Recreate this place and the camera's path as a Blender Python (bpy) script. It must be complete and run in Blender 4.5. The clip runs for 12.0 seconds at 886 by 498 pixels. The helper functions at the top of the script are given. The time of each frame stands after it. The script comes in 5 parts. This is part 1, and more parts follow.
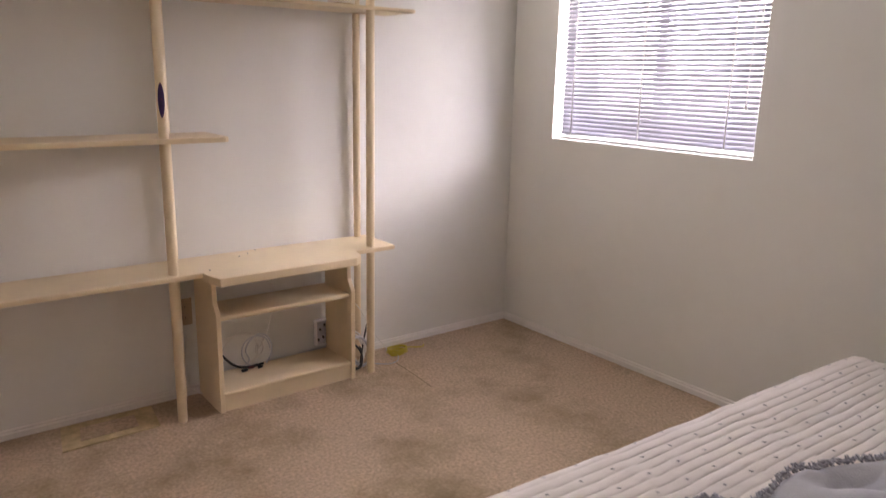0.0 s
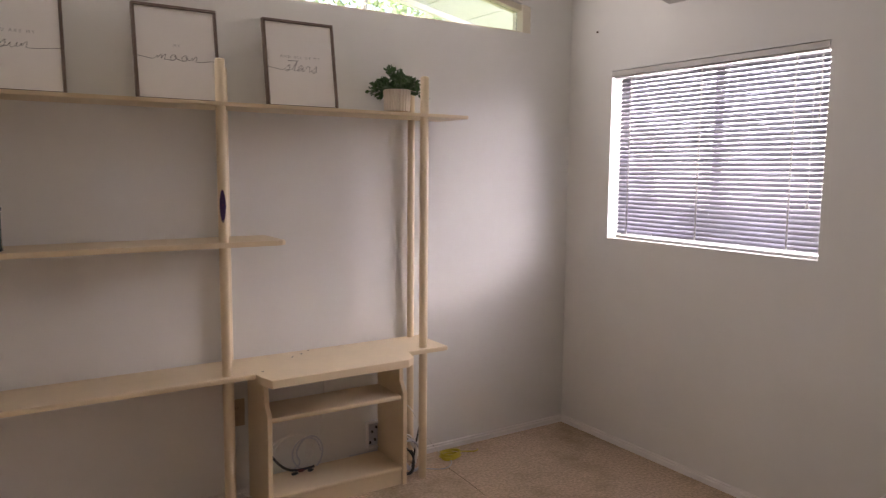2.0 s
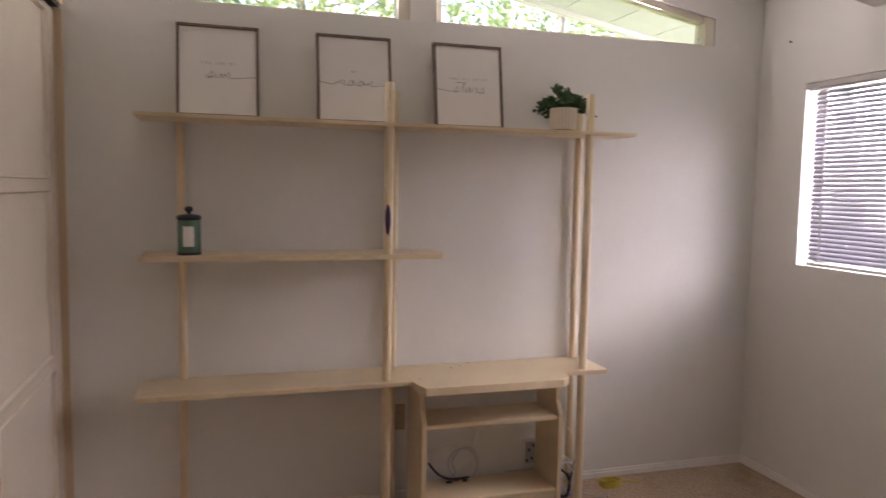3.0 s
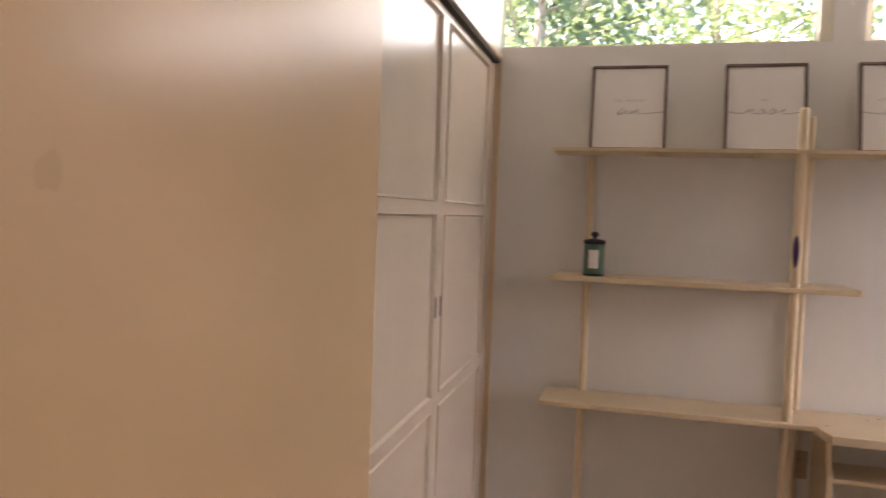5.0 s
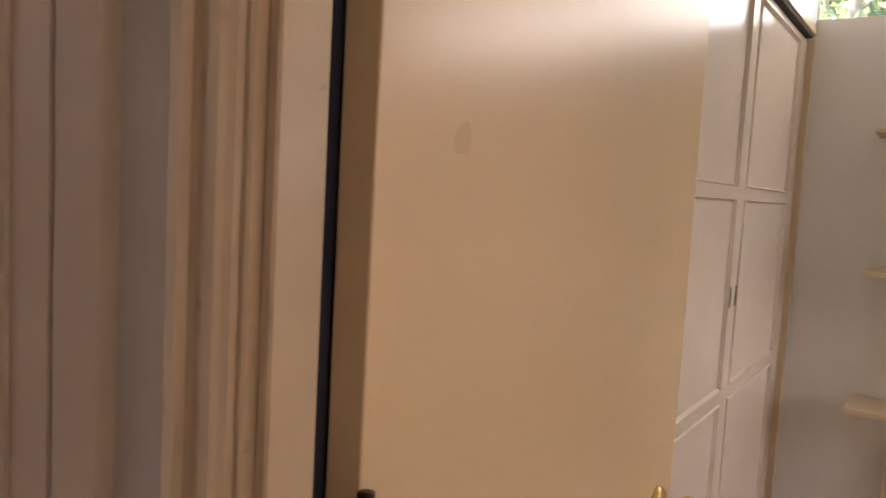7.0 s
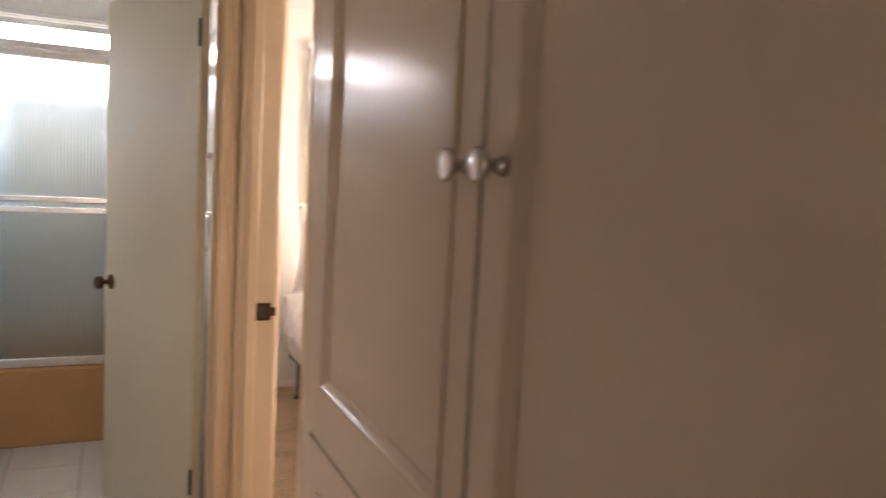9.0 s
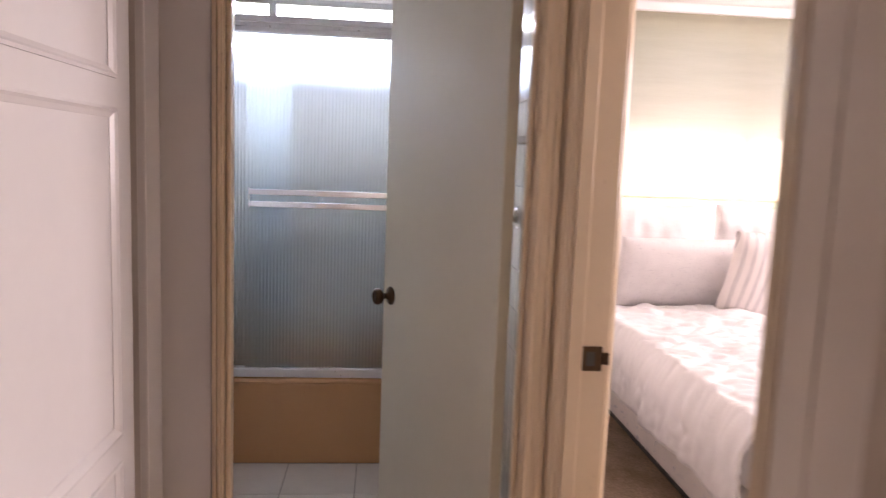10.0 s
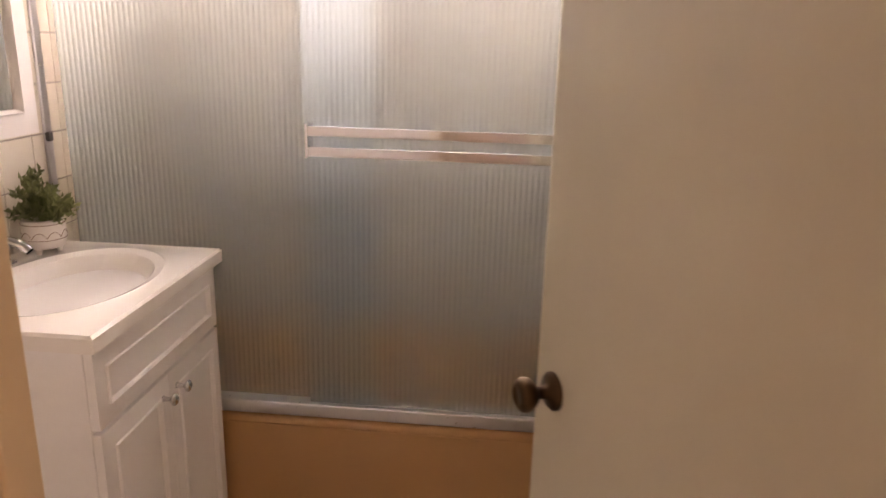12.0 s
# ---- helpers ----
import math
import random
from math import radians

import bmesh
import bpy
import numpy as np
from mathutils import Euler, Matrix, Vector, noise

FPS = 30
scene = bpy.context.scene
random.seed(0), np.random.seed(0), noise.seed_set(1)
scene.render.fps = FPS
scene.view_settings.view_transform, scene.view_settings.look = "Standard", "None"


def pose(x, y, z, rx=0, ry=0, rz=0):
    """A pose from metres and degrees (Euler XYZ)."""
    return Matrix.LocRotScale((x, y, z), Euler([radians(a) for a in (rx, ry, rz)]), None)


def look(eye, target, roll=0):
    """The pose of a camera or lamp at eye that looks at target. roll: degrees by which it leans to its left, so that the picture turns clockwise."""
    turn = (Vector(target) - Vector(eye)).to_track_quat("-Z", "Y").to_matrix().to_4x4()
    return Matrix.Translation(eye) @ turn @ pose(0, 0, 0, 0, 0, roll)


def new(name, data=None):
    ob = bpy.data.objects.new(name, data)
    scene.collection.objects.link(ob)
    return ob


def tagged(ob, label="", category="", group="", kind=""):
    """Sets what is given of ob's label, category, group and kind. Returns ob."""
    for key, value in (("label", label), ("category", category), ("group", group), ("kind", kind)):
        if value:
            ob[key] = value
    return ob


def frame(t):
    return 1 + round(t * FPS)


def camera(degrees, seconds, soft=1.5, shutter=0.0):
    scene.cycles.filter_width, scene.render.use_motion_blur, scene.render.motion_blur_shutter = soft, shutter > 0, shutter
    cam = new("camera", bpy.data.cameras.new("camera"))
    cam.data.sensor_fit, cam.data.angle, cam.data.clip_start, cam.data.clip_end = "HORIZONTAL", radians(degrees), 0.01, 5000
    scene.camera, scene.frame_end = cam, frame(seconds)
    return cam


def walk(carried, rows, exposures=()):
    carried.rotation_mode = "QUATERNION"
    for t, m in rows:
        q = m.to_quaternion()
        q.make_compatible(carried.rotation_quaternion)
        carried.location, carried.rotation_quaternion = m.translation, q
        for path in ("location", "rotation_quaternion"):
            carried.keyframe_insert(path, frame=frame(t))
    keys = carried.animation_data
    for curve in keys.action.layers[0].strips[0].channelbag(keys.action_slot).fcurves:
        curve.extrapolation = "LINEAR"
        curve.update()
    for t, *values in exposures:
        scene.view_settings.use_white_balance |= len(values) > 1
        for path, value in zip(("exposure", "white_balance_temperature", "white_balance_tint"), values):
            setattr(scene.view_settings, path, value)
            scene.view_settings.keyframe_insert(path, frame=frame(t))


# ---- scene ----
cam = camera(62.9, 12.0, soft=1.2, shutter=0.4)
PATH = [
    (0, (-2.753, -2.947, 1.368), (-1.559, -1.413, 0.9), 1.3),
    (0.5, (-2.732, -2.946, 1.394), (-1.553, -1.37, 1.039), 1.0),
    (1, (-2.725, -2.949, 1.405), (-1.557, -1.348, 1.135), 0.7),
    (1.5, (-2.726, -2.944, 1.409), (-1.582, -1.32, 1.183), 0.5),
    (2, (-2.718, -2.947, 1.399), (-1.635, -1.28, 1.181), 0.5),
    (2.5, (-2.659, -2.975, 1.398), (-1.758, -1.202, 1.18), 0.7),
    (2.7, (-2.597, -3.006, 1.394), (-1.835, -1.168, 1.188), 0.9),
    (4.3, (-2.532, -3.168, 1.377), (-2.548, -1.169, 1.321), 1.4),
    (4.5, (-2.533, -3.183, 1.376), (-2.692, -1.191, 1.306), 1.6),
    (5, (-2.563, -3.213, 1.362), (-3.051, -1.276, 1.259), 2.0),
    (5.5, (-2.579, -3.239, 1.353), (-3.292, -1.375, 1.234), 2.4),
    (6, (-2.569, -3.273, 1.344), (-3.422, -1.469, 1.209), 2.8),
    (6.5, (-2.588, -3.29, 1.341), (-3.583, -1.562, 1.185), 3.0),
    (6.7, (-2.598, -3.296, 1.335), (-3.655, -1.606, 1.172), 3.1),
    (8.3, (-2.743, -3.365, 1.37), (-4.299, -2.116, 1.231), 3.5),
    (8.5, (-2.819, -3.372, 1.367), (-4.461, -2.239, 1.23), 3.7),
    (8.8, (-2.999, -3.381, 1.363), (-4.754, -2.432, 1.217), 3.4),
    (9, (-3.102, -3.405, 1.375), (-4.913, -2.574, 1.204), 3.0),
    (9.5, (-3.522, -3.362, 1.353), (-5.464, -2.934, 1.147), 2.5),
    (10, (-3.899, -3.448, 1.377), (-5.876, -3.274, 1.136), 2.2),
    (10.5, (-4.252, -3.53, 1.404), (-6.23, -3.402, 1.137), 1.9),
    (11, (-4.626, -3.452, 1.392), (-6.604, -3.408, 1.092), 0.7),
    (11.5, (-4.939, -3.421, 1.441), (-6.904, -3.457, 1.071), 1.5),
    (12, (-5.248, -3.490, 1.441), (-7.165, -3.664, 0.892), 1.5),
]
# seconds, stops, kelvin, tint
EXPOSURES = [(0.0, 3.1, 6900, 31), (2.5, 2.57, 6900, 33), (4.5, 2.76, 7500, 35), (6.5, 3.07, 7500, 35), (8.5, 3.0, 8000, 26), (9.5, 2.8, 7900, 34), (10.0, 2.65, 6900, 36), (10.5, 2.33, 6600, 36), (11.0, 2.35, 7300, 36), (11.5, 2.4, 8700, 42), (12.0, 2.7, 10900, 46)]
walk(cam, [(t, look(eye, target, roll)) for t, eye, target, roll in PATH], EXPOSURES)


# world, sun, window light and two added fill lamps
world = bpy.data.worlds.new("world")
scene.world = world
world.use_nodes = True
_n = world.node_tree.nodes
_sky = _n.new("ShaderNodeTexSky")
_sky.sky_type, _sky.sun_disc = "NISHITA", False
_sky.sun_elevation, _sky.sun_rotation = radians(55), radians(264)
world.node_tree.links.new(_sky.outputs[0], _n["Background"].inputs[0])
_n["Background"].inputs[1].default_value = 0.15


def lamp(name, kind, m, energy, color=(1, 1, 1), **kw):
    data = bpy.data.lights.new(name, kind)
    data.energy, data.color = energy, color
    if kind == "AREA":
        data.shape, data.size, data.size_y = "RECTANGLE", kw["size"], kw["size_y"]
    if kind == "SUN":
        data.angle = radians(0.5)
    ob = new(name, data)
    ob.matrix_world = m
    return ob


lamp("sun", "SUN", look((-30, -3, 43), (0, 0, 0)), 5.0, (1.0, 0.95, 0.88))
lamp("sky_east_window", "AREA", look((0.95, -0.86, 1.45), (-1.5, -0.86, 1.0)), 20, (0.95, 0.97, 1.0), size=2.2, size_y=1.3)
lamp("sky_east_garden", "AREA", look((2.6, -1.8, 2.15), (0.0, -0.86, 1.45)), 45, (0.93, 0.96, 1.0), size=4.6, size_y=0.6)
lamp("sky_high_window_west", "AREA", look((-2.47, 0.03, 2.33), (-2.47, -2.0, 2.33)), 1.0, (0.95, 1.0, 0.97), size=1.26, size_y=0.40)
lamp("sky_high_window_east", "AREA", look((-1.12, 0.03, 2.2), (-1.12, -2.0, 2.2)), 1.0, (0.95, 1.0, 0.97), size=1.1, size_y=0.15)
lamp("sky_bedroom_window", "AREA", look((-8.6, -1.48, 1.8), (-6.0, -1.48, 1.4)), 0.5, (1.0, 0.97, 0.93), size=1.6, size_y=1.0)
# added fill lamp; no north window is known in the second bedroom
lamp("bedroom_north_fill", "AREA", look((-6.1, 0.45, 1.6), (-5.35, -3.0, 1.0)), 19, (1.0, 0.97, 0.96), size=0.9, size_y=1.1)
# added warm fill from the unseen east end of the hall
lamp("hall_east_fill", "AREA", look((-0.55, -3.5, 1.5), (-3.0, -3.5, 1.3)), 0.5, (1.0, 0.90, 0.76), size=0.8, size_y=1.6)
lamp("sky_bath_window", "AREA", look((-8.5, -3.9, 2.3), (-6.5, -3.9, 0.8)), 18, (0.76, 0.89, 1.0), size=1.5, size_y=0.5)


# ---- materials
def material(name, color, rough=0.5, metal=0.0, var=0.06, scale=6.0, bump=0.0, bump_scale=60.0, spec=0.5, coat=0.0, transmission=0.0, translucent=0.0, random_var=0.0, stain=None, stretch=(1, 1, 1), bump_dist=0.002):
    m = bpy.data.materials.new(name)
    m.use_nodes = True
    nt = m.node_tree
    N, L = nt.nodes, nt.links
    b = N["Principled BSDF"]
    b.inputs["Roughness"].default_value = rough
    b.inputs["Metallic"].default_value = metal
    b.inputs["Specular IOR Level"].default_value = spec
    b.inputs["Coat Weight"].default_value = coat
    b.inputs["Transmission Weight"].default_value = transmission
    co = N.new("ShaderNodeTexCoord")
    mp = N.new("ShaderNodeMapping")
    mp.inputs["Scale"].default_value = stretch
    L.new(co.outputs["Object"], mp.inputs[0])
    n1, n2 = N.new("ShaderNodeTexNoise"), N.new("ShaderNodeTexNoise")
    n1.inputs["Scale"].default_value, n1.inputs["Detail"].default_value = scale, 3
    n2.inputs["Scale"].default_value, n2.inputs["Detail"].default_value = scale * 9, 2
    L.new(mp.outputs[0], n1.inputs["Vector"]), L.new(mp.outputs[0], n2.inputs["Vector"])
    add = N.new("ShaderNodeMath")
    add.operation = "MULTIPLY_ADD"
    add.inputs[1].default_value = 0.35
    L.new(n2.outputs[0], add.inputs[0]), L.new(n1.outputs[0], add.inputs[2])
    ramp = N.new("ShaderNodeMapRange")
    ramp.inputs[1].default_value, ramp.inputs[2].default_value = 0.35, 1.0
    ramp.inputs[3].default_value, ramp.inputs[4].default_value = 1 - var, 1 + var
    L.new(add.outputs[0], ramp.inputs[0])
    mul = N.new("ShaderNodeVectorMath")
    mul.operation = "SCALE"
    mul.inputs[0].default_value = color
    L.new(ramp.outputs[0], mul.inputs["Scale"])
    out = mul.outputs[0]
    if random_var:
        oi = N.new("ShaderNodeObjectInfo")
        r2 = N.new("ShaderNodeMapRange")
        r2.inputs[3].default_value, r2.inputs[4].default_value = 1 - random_var, 1 + random_var
        L.new(oi.outputs["Random"], r2.inputs[0])
        m2 = N.new("ShaderNodeVectorMath")
        m2.operation = "SCALE"
        L.new(out, m2.inputs[0]), L.new(r2.outputs[0], m2.inputs["Scale"])
        out = m2.outputs[0]
    if stain:
        (sc, col, lo, hi) = stain
        n3 = N.new("ShaderNodeTexNoise")
        n3.inputs["Scale"].default_value, n3.inputs["Detail"].default_value, n3.inputs["Roughness"].default_value = sc, 6, 0.65
        L.new(mp.outputs[0], n3.inputs["Vector"])
        r3 = N.new("ShaderNodeMapRange")
        r3.inputs[1].default_value, r3.inputs[2].default_value = lo, hi
        L.new(n3.outputs[0], r3.inputs[0])
        mx = N.new("ShaderNodeMix")
        mx.data_type = "RGBA"
        L.new(r3.outputs[0], mx.inputs[0]), L.new(out, mx.inputs[6])
        mx.inputs[7].default_value = (*col, 1)
        out = mx.outputs[2]
    L.new(out, b.inputs["Base Color"])
    rr = N.new("ShaderNodeMapRange")
    rr.inputs[3].default_value, rr.inputs[4].default_value = max(0.02, rough * 0.95), min(1, rough * 1.05)
    L.new(n2.outputs[0], rr.inputs[0])
    L.new(rr.outputs[0], b.inputs["Roughness"])
    if bump:
        n4 = N.new("ShaderNodeTexNoise")
        n4.inputs["Scale"].default_value, n4.inputs["Detail"].default_value = bump_scale, 3
        L.new(mp.outputs[0], n4.inputs["Vector"])
        bp = N.new("ShaderNodeBump")
        bp.inputs["Strength"].default_value, bp.inputs["Distance"].default_value = bump, bump_dist
        L.new(n4.outputs[0], bp.inputs["Height"])
        L.new(bp.outputs[0], b.inputs["Normal"])
    if translucent:
        tr = N.new("ShaderNodeBsdfTranslucent")
        L.new(out, tr.inputs[0])
        ms = N.new("ShaderNodeMixShader")
        ms.inputs[0].default_value = translucent
        L.new(b.outputs[0], ms.inputs[1]), L.new(tr.outputs[0], ms.inputs[2])
        L.new(ms.outputs[0], N["Material Output"].inputs[0])
    return m


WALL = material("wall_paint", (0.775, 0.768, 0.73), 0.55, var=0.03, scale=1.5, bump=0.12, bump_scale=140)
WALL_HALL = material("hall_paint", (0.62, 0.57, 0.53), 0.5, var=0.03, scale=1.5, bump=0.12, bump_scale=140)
CEIL = material("ceiling_paint", (0.84, 0.83, 0.80), 0.8, var=0.03, scale=2, bump=0.2, bump_scale=90)
CREAM = material("cream_shelf_paint", (0.76, 0.62, 0.42), 0.38, var=0.06, scale=5, bump=0.08, bump_scale=45, stain=(9, (0.5, 0.36, 0.2), 0.68, 0.9))
TRIM = material("cream_gloss_trim", (0.68, 0.53, 0.36), 0.28, var=0.05, scale=5, bump=0.025, bump_scale=50)
DOOR = material("almond_gloss_door", (0.88, 0.66, 0.40), 0.28, var=0.025, scale=1.5, bump=0.02, bump_scale=14, stretch=(1, 1, 0.5))
CLOSET = material("closet_gloss_white", (0.75, 0.67, 0.56), 0.22, var=0.04, scale=3, bump=0.025, bump_scale=30)
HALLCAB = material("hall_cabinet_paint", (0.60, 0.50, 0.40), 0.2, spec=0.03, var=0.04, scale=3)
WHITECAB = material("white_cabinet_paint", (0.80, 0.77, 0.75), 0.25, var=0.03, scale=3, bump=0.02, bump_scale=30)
BATHDOOR = material("bath_door_paint", (0.57, 0.53, 0.42), 0.3, var=0.03, scale=3, bump=0.025, bump_scale=30)
GLOSSW = material("gloss_wall_paint", (0.74, 0.72, 0.70), 0.12, var=0.03, scale=1.5, bump=0.03, bump_scale=40)
WHITE = material("white_paint", (0.82, 0.81, 0.79), 0.4, var=0.03, scale=5)
BASE = material("baseboard_paint", (0.80, 0.77, 0.74), 0.4, var=0.05, scale=8, bump=0.1)
CARPET = material("tan_carpet", (0.61, 0.46, 0.335), 0.95, var=0.34, scale=80, bump=1.0, bump_scale=260, bump_dist=0.007, spec=0.1, stain=(1.9, (0.26, 0.20, 0.105), 0.46, 0.74))
CHROME = material("chrome", (0.62, 0.62, 0.63), 0.12, metal=1.0, var=0.03)
ALU = material("brushed_aluminium", (0.62, 0.62, 0.64), 0.28, metal=1.0, var=0.05)
BRASS = material("aged_brass", (0.075, 0.045, 0.025), 0.42, metal=1.0, var=0.2, scale=40)
BRIGHTBRASS = material("bright_brass", (0.70, 0.50, 0.2), 0.22, metal=1.0, var=0.1)
TUB = material("tan_bathtub", (0.53, 0.29, 0.135), 0.22, var=0.03)
TILEW = material("white_wall_tile", (0.76, 0.71, 0.61), 0.15, var=0.03, random_var=0.03)
GROUT = material("grout", (0.36, 0.33, 0.29), 0.9, var=0.08, scale=20)
TILEF = material("white_floor_tile", (0.66, 0.62, 0.56), 0.3, var=0.08, scale=4, random_var=0.04)
LINEN = material("white_linen", (0.83, 0.81, 0.81), 0.9, var=0.03, scale=8, bump=0.3, bump_scale=120, spec=0.15)
BLACK = material("black_metal", (0.03, 0.03, 0.03), 0.45, var=0.1)
# near-black: dark track metal, and painted shade in holes and door gaps
DARK = material("dark_void", (0.05, 0.045, 0.04), 0.8)


# ---- mesh helpers
def add_box(bm, x0, x1, y0, y1, z0, z1, bevel=0.0, seg=1):
    r = bmesh.ops.create_cube(bm, size=1)
    vs = r["verts"]
    for v in vs:
        v.co = Vector(((x0 + x1) / 2 + v.co.x * (x1 - x0), (y0 + y1) / 2 + v.co.y * (y1 - y0), (z0 + z1) / 2 + v.co.z * (z1 - z0)))
    if bevel:
        es = list({e for v in vs for e in v.link_edges})
        bmesh.ops.bevel(bm, geom=es, offset=bevel, segments=seg, affect="EDGES", profile=0.5)


def box(x0, x1, y0, y1, z0, z1, bevel=0.0, seg=2):
    bm = bmesh.new()
    add_box(bm, x0, x1, y0, y1, z0, z1, bevel, seg)
    return bm


def prism(points, axis, a0, a1):
    """A polygon of (u, v) points pushed along an axis from a0 to a1."""
    bm = bmesh.new()
    place = {"x": lambda u, v, a: (a, u, v), "y": lambda u, v, a: (u, a, v), "z": lambda u, v, a: (u, v, a)}[axis]
    lo = [bm.verts.new(place(u, v, a0)) for u, v in points]
    hi = [bm.verts.new(place(u, v, a1)) for u, v in points]
    bm.faces.new(lo), bm.faces.new(hi[::-1])
    for i in range(len(points)):
        j = (i + 1) % len(points)
        bm.faces.new((lo[j], lo[i], hi[i], hi[j]))
    bmesh.ops.recalc_face_normals(bm, faces=bm.faces)
    return bm


def lathe(profile, seg=24, axis="z"):
    """A profile of (radius, height) turned about an axis."""
    bm = bmesh.new()
    rings = []
    for r, h in profile:
        ring = []
        for k in range(seg):
            a = 2 * math.pi * k / seg
            c, s = r * math.cos(a), r * math.sin(a)
            ring.append(bm.verts.new({"z": (c, s, h), "y": (c, h, s), "x": (h, c, s)}[axis]))
        rings.append(ring)
    for a, b in zip(rings, rings[1:]):
        for k in range(seg):
            bm.faces.new((a[k], a[(k + 1) % seg], b[(k + 1) % seg], b[k]))
    bm.faces.new(rings[0]), bm.faces.new(rings[-1])
    bmesh.ops.recalc_face_normals(bm, faces=bm.faces)
    return bm


def moved(bm, x=0, y=0, z=0, m=None):
    bmesh.ops.transform(bm, matrix=m if m is not None else Matrix.Translation((x, y, z)), verts=bm.verts)
    return bm


def mesh_ob(name, bm, mat, smooth=False):
    me = bpy.data.meshes.new(name)
    bm.to_mesh(me)
    bm.free()
    me.materials.append(mat)
    if smooth:
        me.shade_smooth()
    return new(name, me)


def part(name, bm, mat, parent, label="", smooth=False):
    ob = mesh_ob(name, bm, mat, smooth)
    ob.parent = parent
    ob.matrix_parent_inverse = Matrix.Identity(4)
    if label:
        ob["label"] = label
    return ob


def thing(name, label, category, group="", kind="", at=(0, 0, 0), rz=0):
    ob = new(name)
    ob.empty_display_size = 0.1
    ob.matrix_world = pose(*at, 0, 0, rz)
    return tagged(ob, label, category, group, kind)


def struct(name, bm, mat, label="", category=""):
    return tagged(mesh_ob(name, bm, mat), label, category or name.split("_")[0], kind="structure")


def wall_bm(axis, a0, a1, t0, t1, z0, z1, holes=()):
    """A wall along x or y from a0 to a1, t0 to t1 thick, with rectangular holes (a, b, lower, upper)."""
    bm = bmesh.new()
    cuts = sorted({a0, a1, *[h[0] for h in holes], *[h[1] for h in holes]})
    for u, v in zip(cuts, cuts[1:]):
        mid = (u + v) / 2
        spans, low = [], z0
        for h in sorted([h for h in holes if h[0] <= mid <= h[1]], key=lambda h: h[2]):
            if h[2] > low:
                spans.append((low, h[2]))
            low = h[3]
        if low < z1:
            spans.append((low, z1))
        for lo, hi in spans:
            if axis == "x":
                add_box(bm, u, v, t0, t1, lo, hi)
            else:
                add_box(bm, t0, t1, u, v, lo, hi)
    bmesh.ops.remove_doubles(bm, verts=bm.verts, dist=1e-5)
    return bm


# ---- structure: first bedroom
S_Y0, S_Y1 = -3.01, -2.90          # wall between hall and bedrooms
E_X, W_X = 0.0, -3.17              # window wall, closet wall
SILL, SLOPE, CEIL0 = 2.093, 0.195, 2.33


def ceil_z(x):
    return CEIL0 - SLOPE * x


D1 = (-2.962, -2.13)                # bedroom door opening
D2 = (-5.54, -4.655)               # second bedroom door opening
CUP = (-4.55, -3.166)             # hall cupboard opening
HALL_W, HALL_S = -5.595, -3.965
BATH_D = (-3.806, -3.09)

struct("floor_bedroom", box(-3.2, 0.0, -2.955, 0.0, -0.12, 0.0), CARPET, "worn tan carpet with brown stains", "floor")
struct("wall_north", wall_bm("x", -3.3, 0.16, 0.0, 0.14, 0.0, SILL), WALL, "pale grey painted wall under the high windows", "wall")
struct("wall_north_pier", prism([(-0.278, SILL), (0.16, SILL), (0.16, ceil_z(0.16)), (-0.278, ceil_z(-0.278))], "y", 0.0, 0.14), WALL, "pale grey painted wall beside the high window", "wall")
struct("wall_north_plate", prism([(-3.3, ceil_z(-3.3) - 0.16), (-0.278, ceil_z(-0.278) - 0.16), (-0.278, ceil_z(-0.278)), (-3.3, ceil_z(-3.3))], "y", 0.0, 0.14), WALL, "pale grey sloping plate over the high windows", "wall")
WIN = (-1.411, -0.305, 1.059, 1.895)
struct("wall_east", wall_bm("y", -3.01, 0.0, 0.0, 0.16, 0.0, ceil_z(0.0), [WIN]), WALL, "pale grey painted wall with a window", "wall")
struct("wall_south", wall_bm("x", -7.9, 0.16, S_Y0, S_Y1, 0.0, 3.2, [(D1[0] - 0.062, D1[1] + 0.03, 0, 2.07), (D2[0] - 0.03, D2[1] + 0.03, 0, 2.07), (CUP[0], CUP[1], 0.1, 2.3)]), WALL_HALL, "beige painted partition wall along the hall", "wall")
struct("ceiling_bedroom", prism([(-3.4, ceil_z(-3.4)), (0.9, ceil_z(0.9)), (0.9, ceil_z(0.9) + 0.12), (-3.4, ceil_z(-3.4) + 0.12)], "y", -3.01, 0.14), CEIL, "sloping white painted ceiling", "ceiling")
struct("wall_closet_header", prism([(-2.9, 2.06), (0.0, 2.06), (0.0, 3.2), (-2.9, 3.2)], "x", -3.30, W_X + 0.036), GLOSSW, "glossy pale painted wall over the closet", "wall")
# unseen box of four pieces added round the hall fill lamp
struct("wall_living", box(-0.3, -0.2, -4.4, -3.02, -0.1, 2.6), WALL_HALL, "plain unseen wall behind the hall fill lamp", "wall")
struct("floor_living", box(-0.9, -0.2, -4.4, -3.02, -0.12, 0.0), CARPET, "unseen tan carpet under the hall fill lamp", "floor")
struct("ceiling_living", box(-0.9, -0.2, -4.4, -3.02, 2.45, 2.6), CEIL, "plain unseen ceiling over the hall fill lamp", "ceiling")
struct("wall_living_south", box(-0.9, -0.2, -4.5, -4.4, -0.1, 2.6), WALL_HALL, "plain unseen wall beside the hall fill lamp", "wall")
struct("wall_closet_back", box(-3.95, -3.85, -2.9, 0.0, 0.0, 3.2), WALL, "plain wall at the back of the closet", "wall")
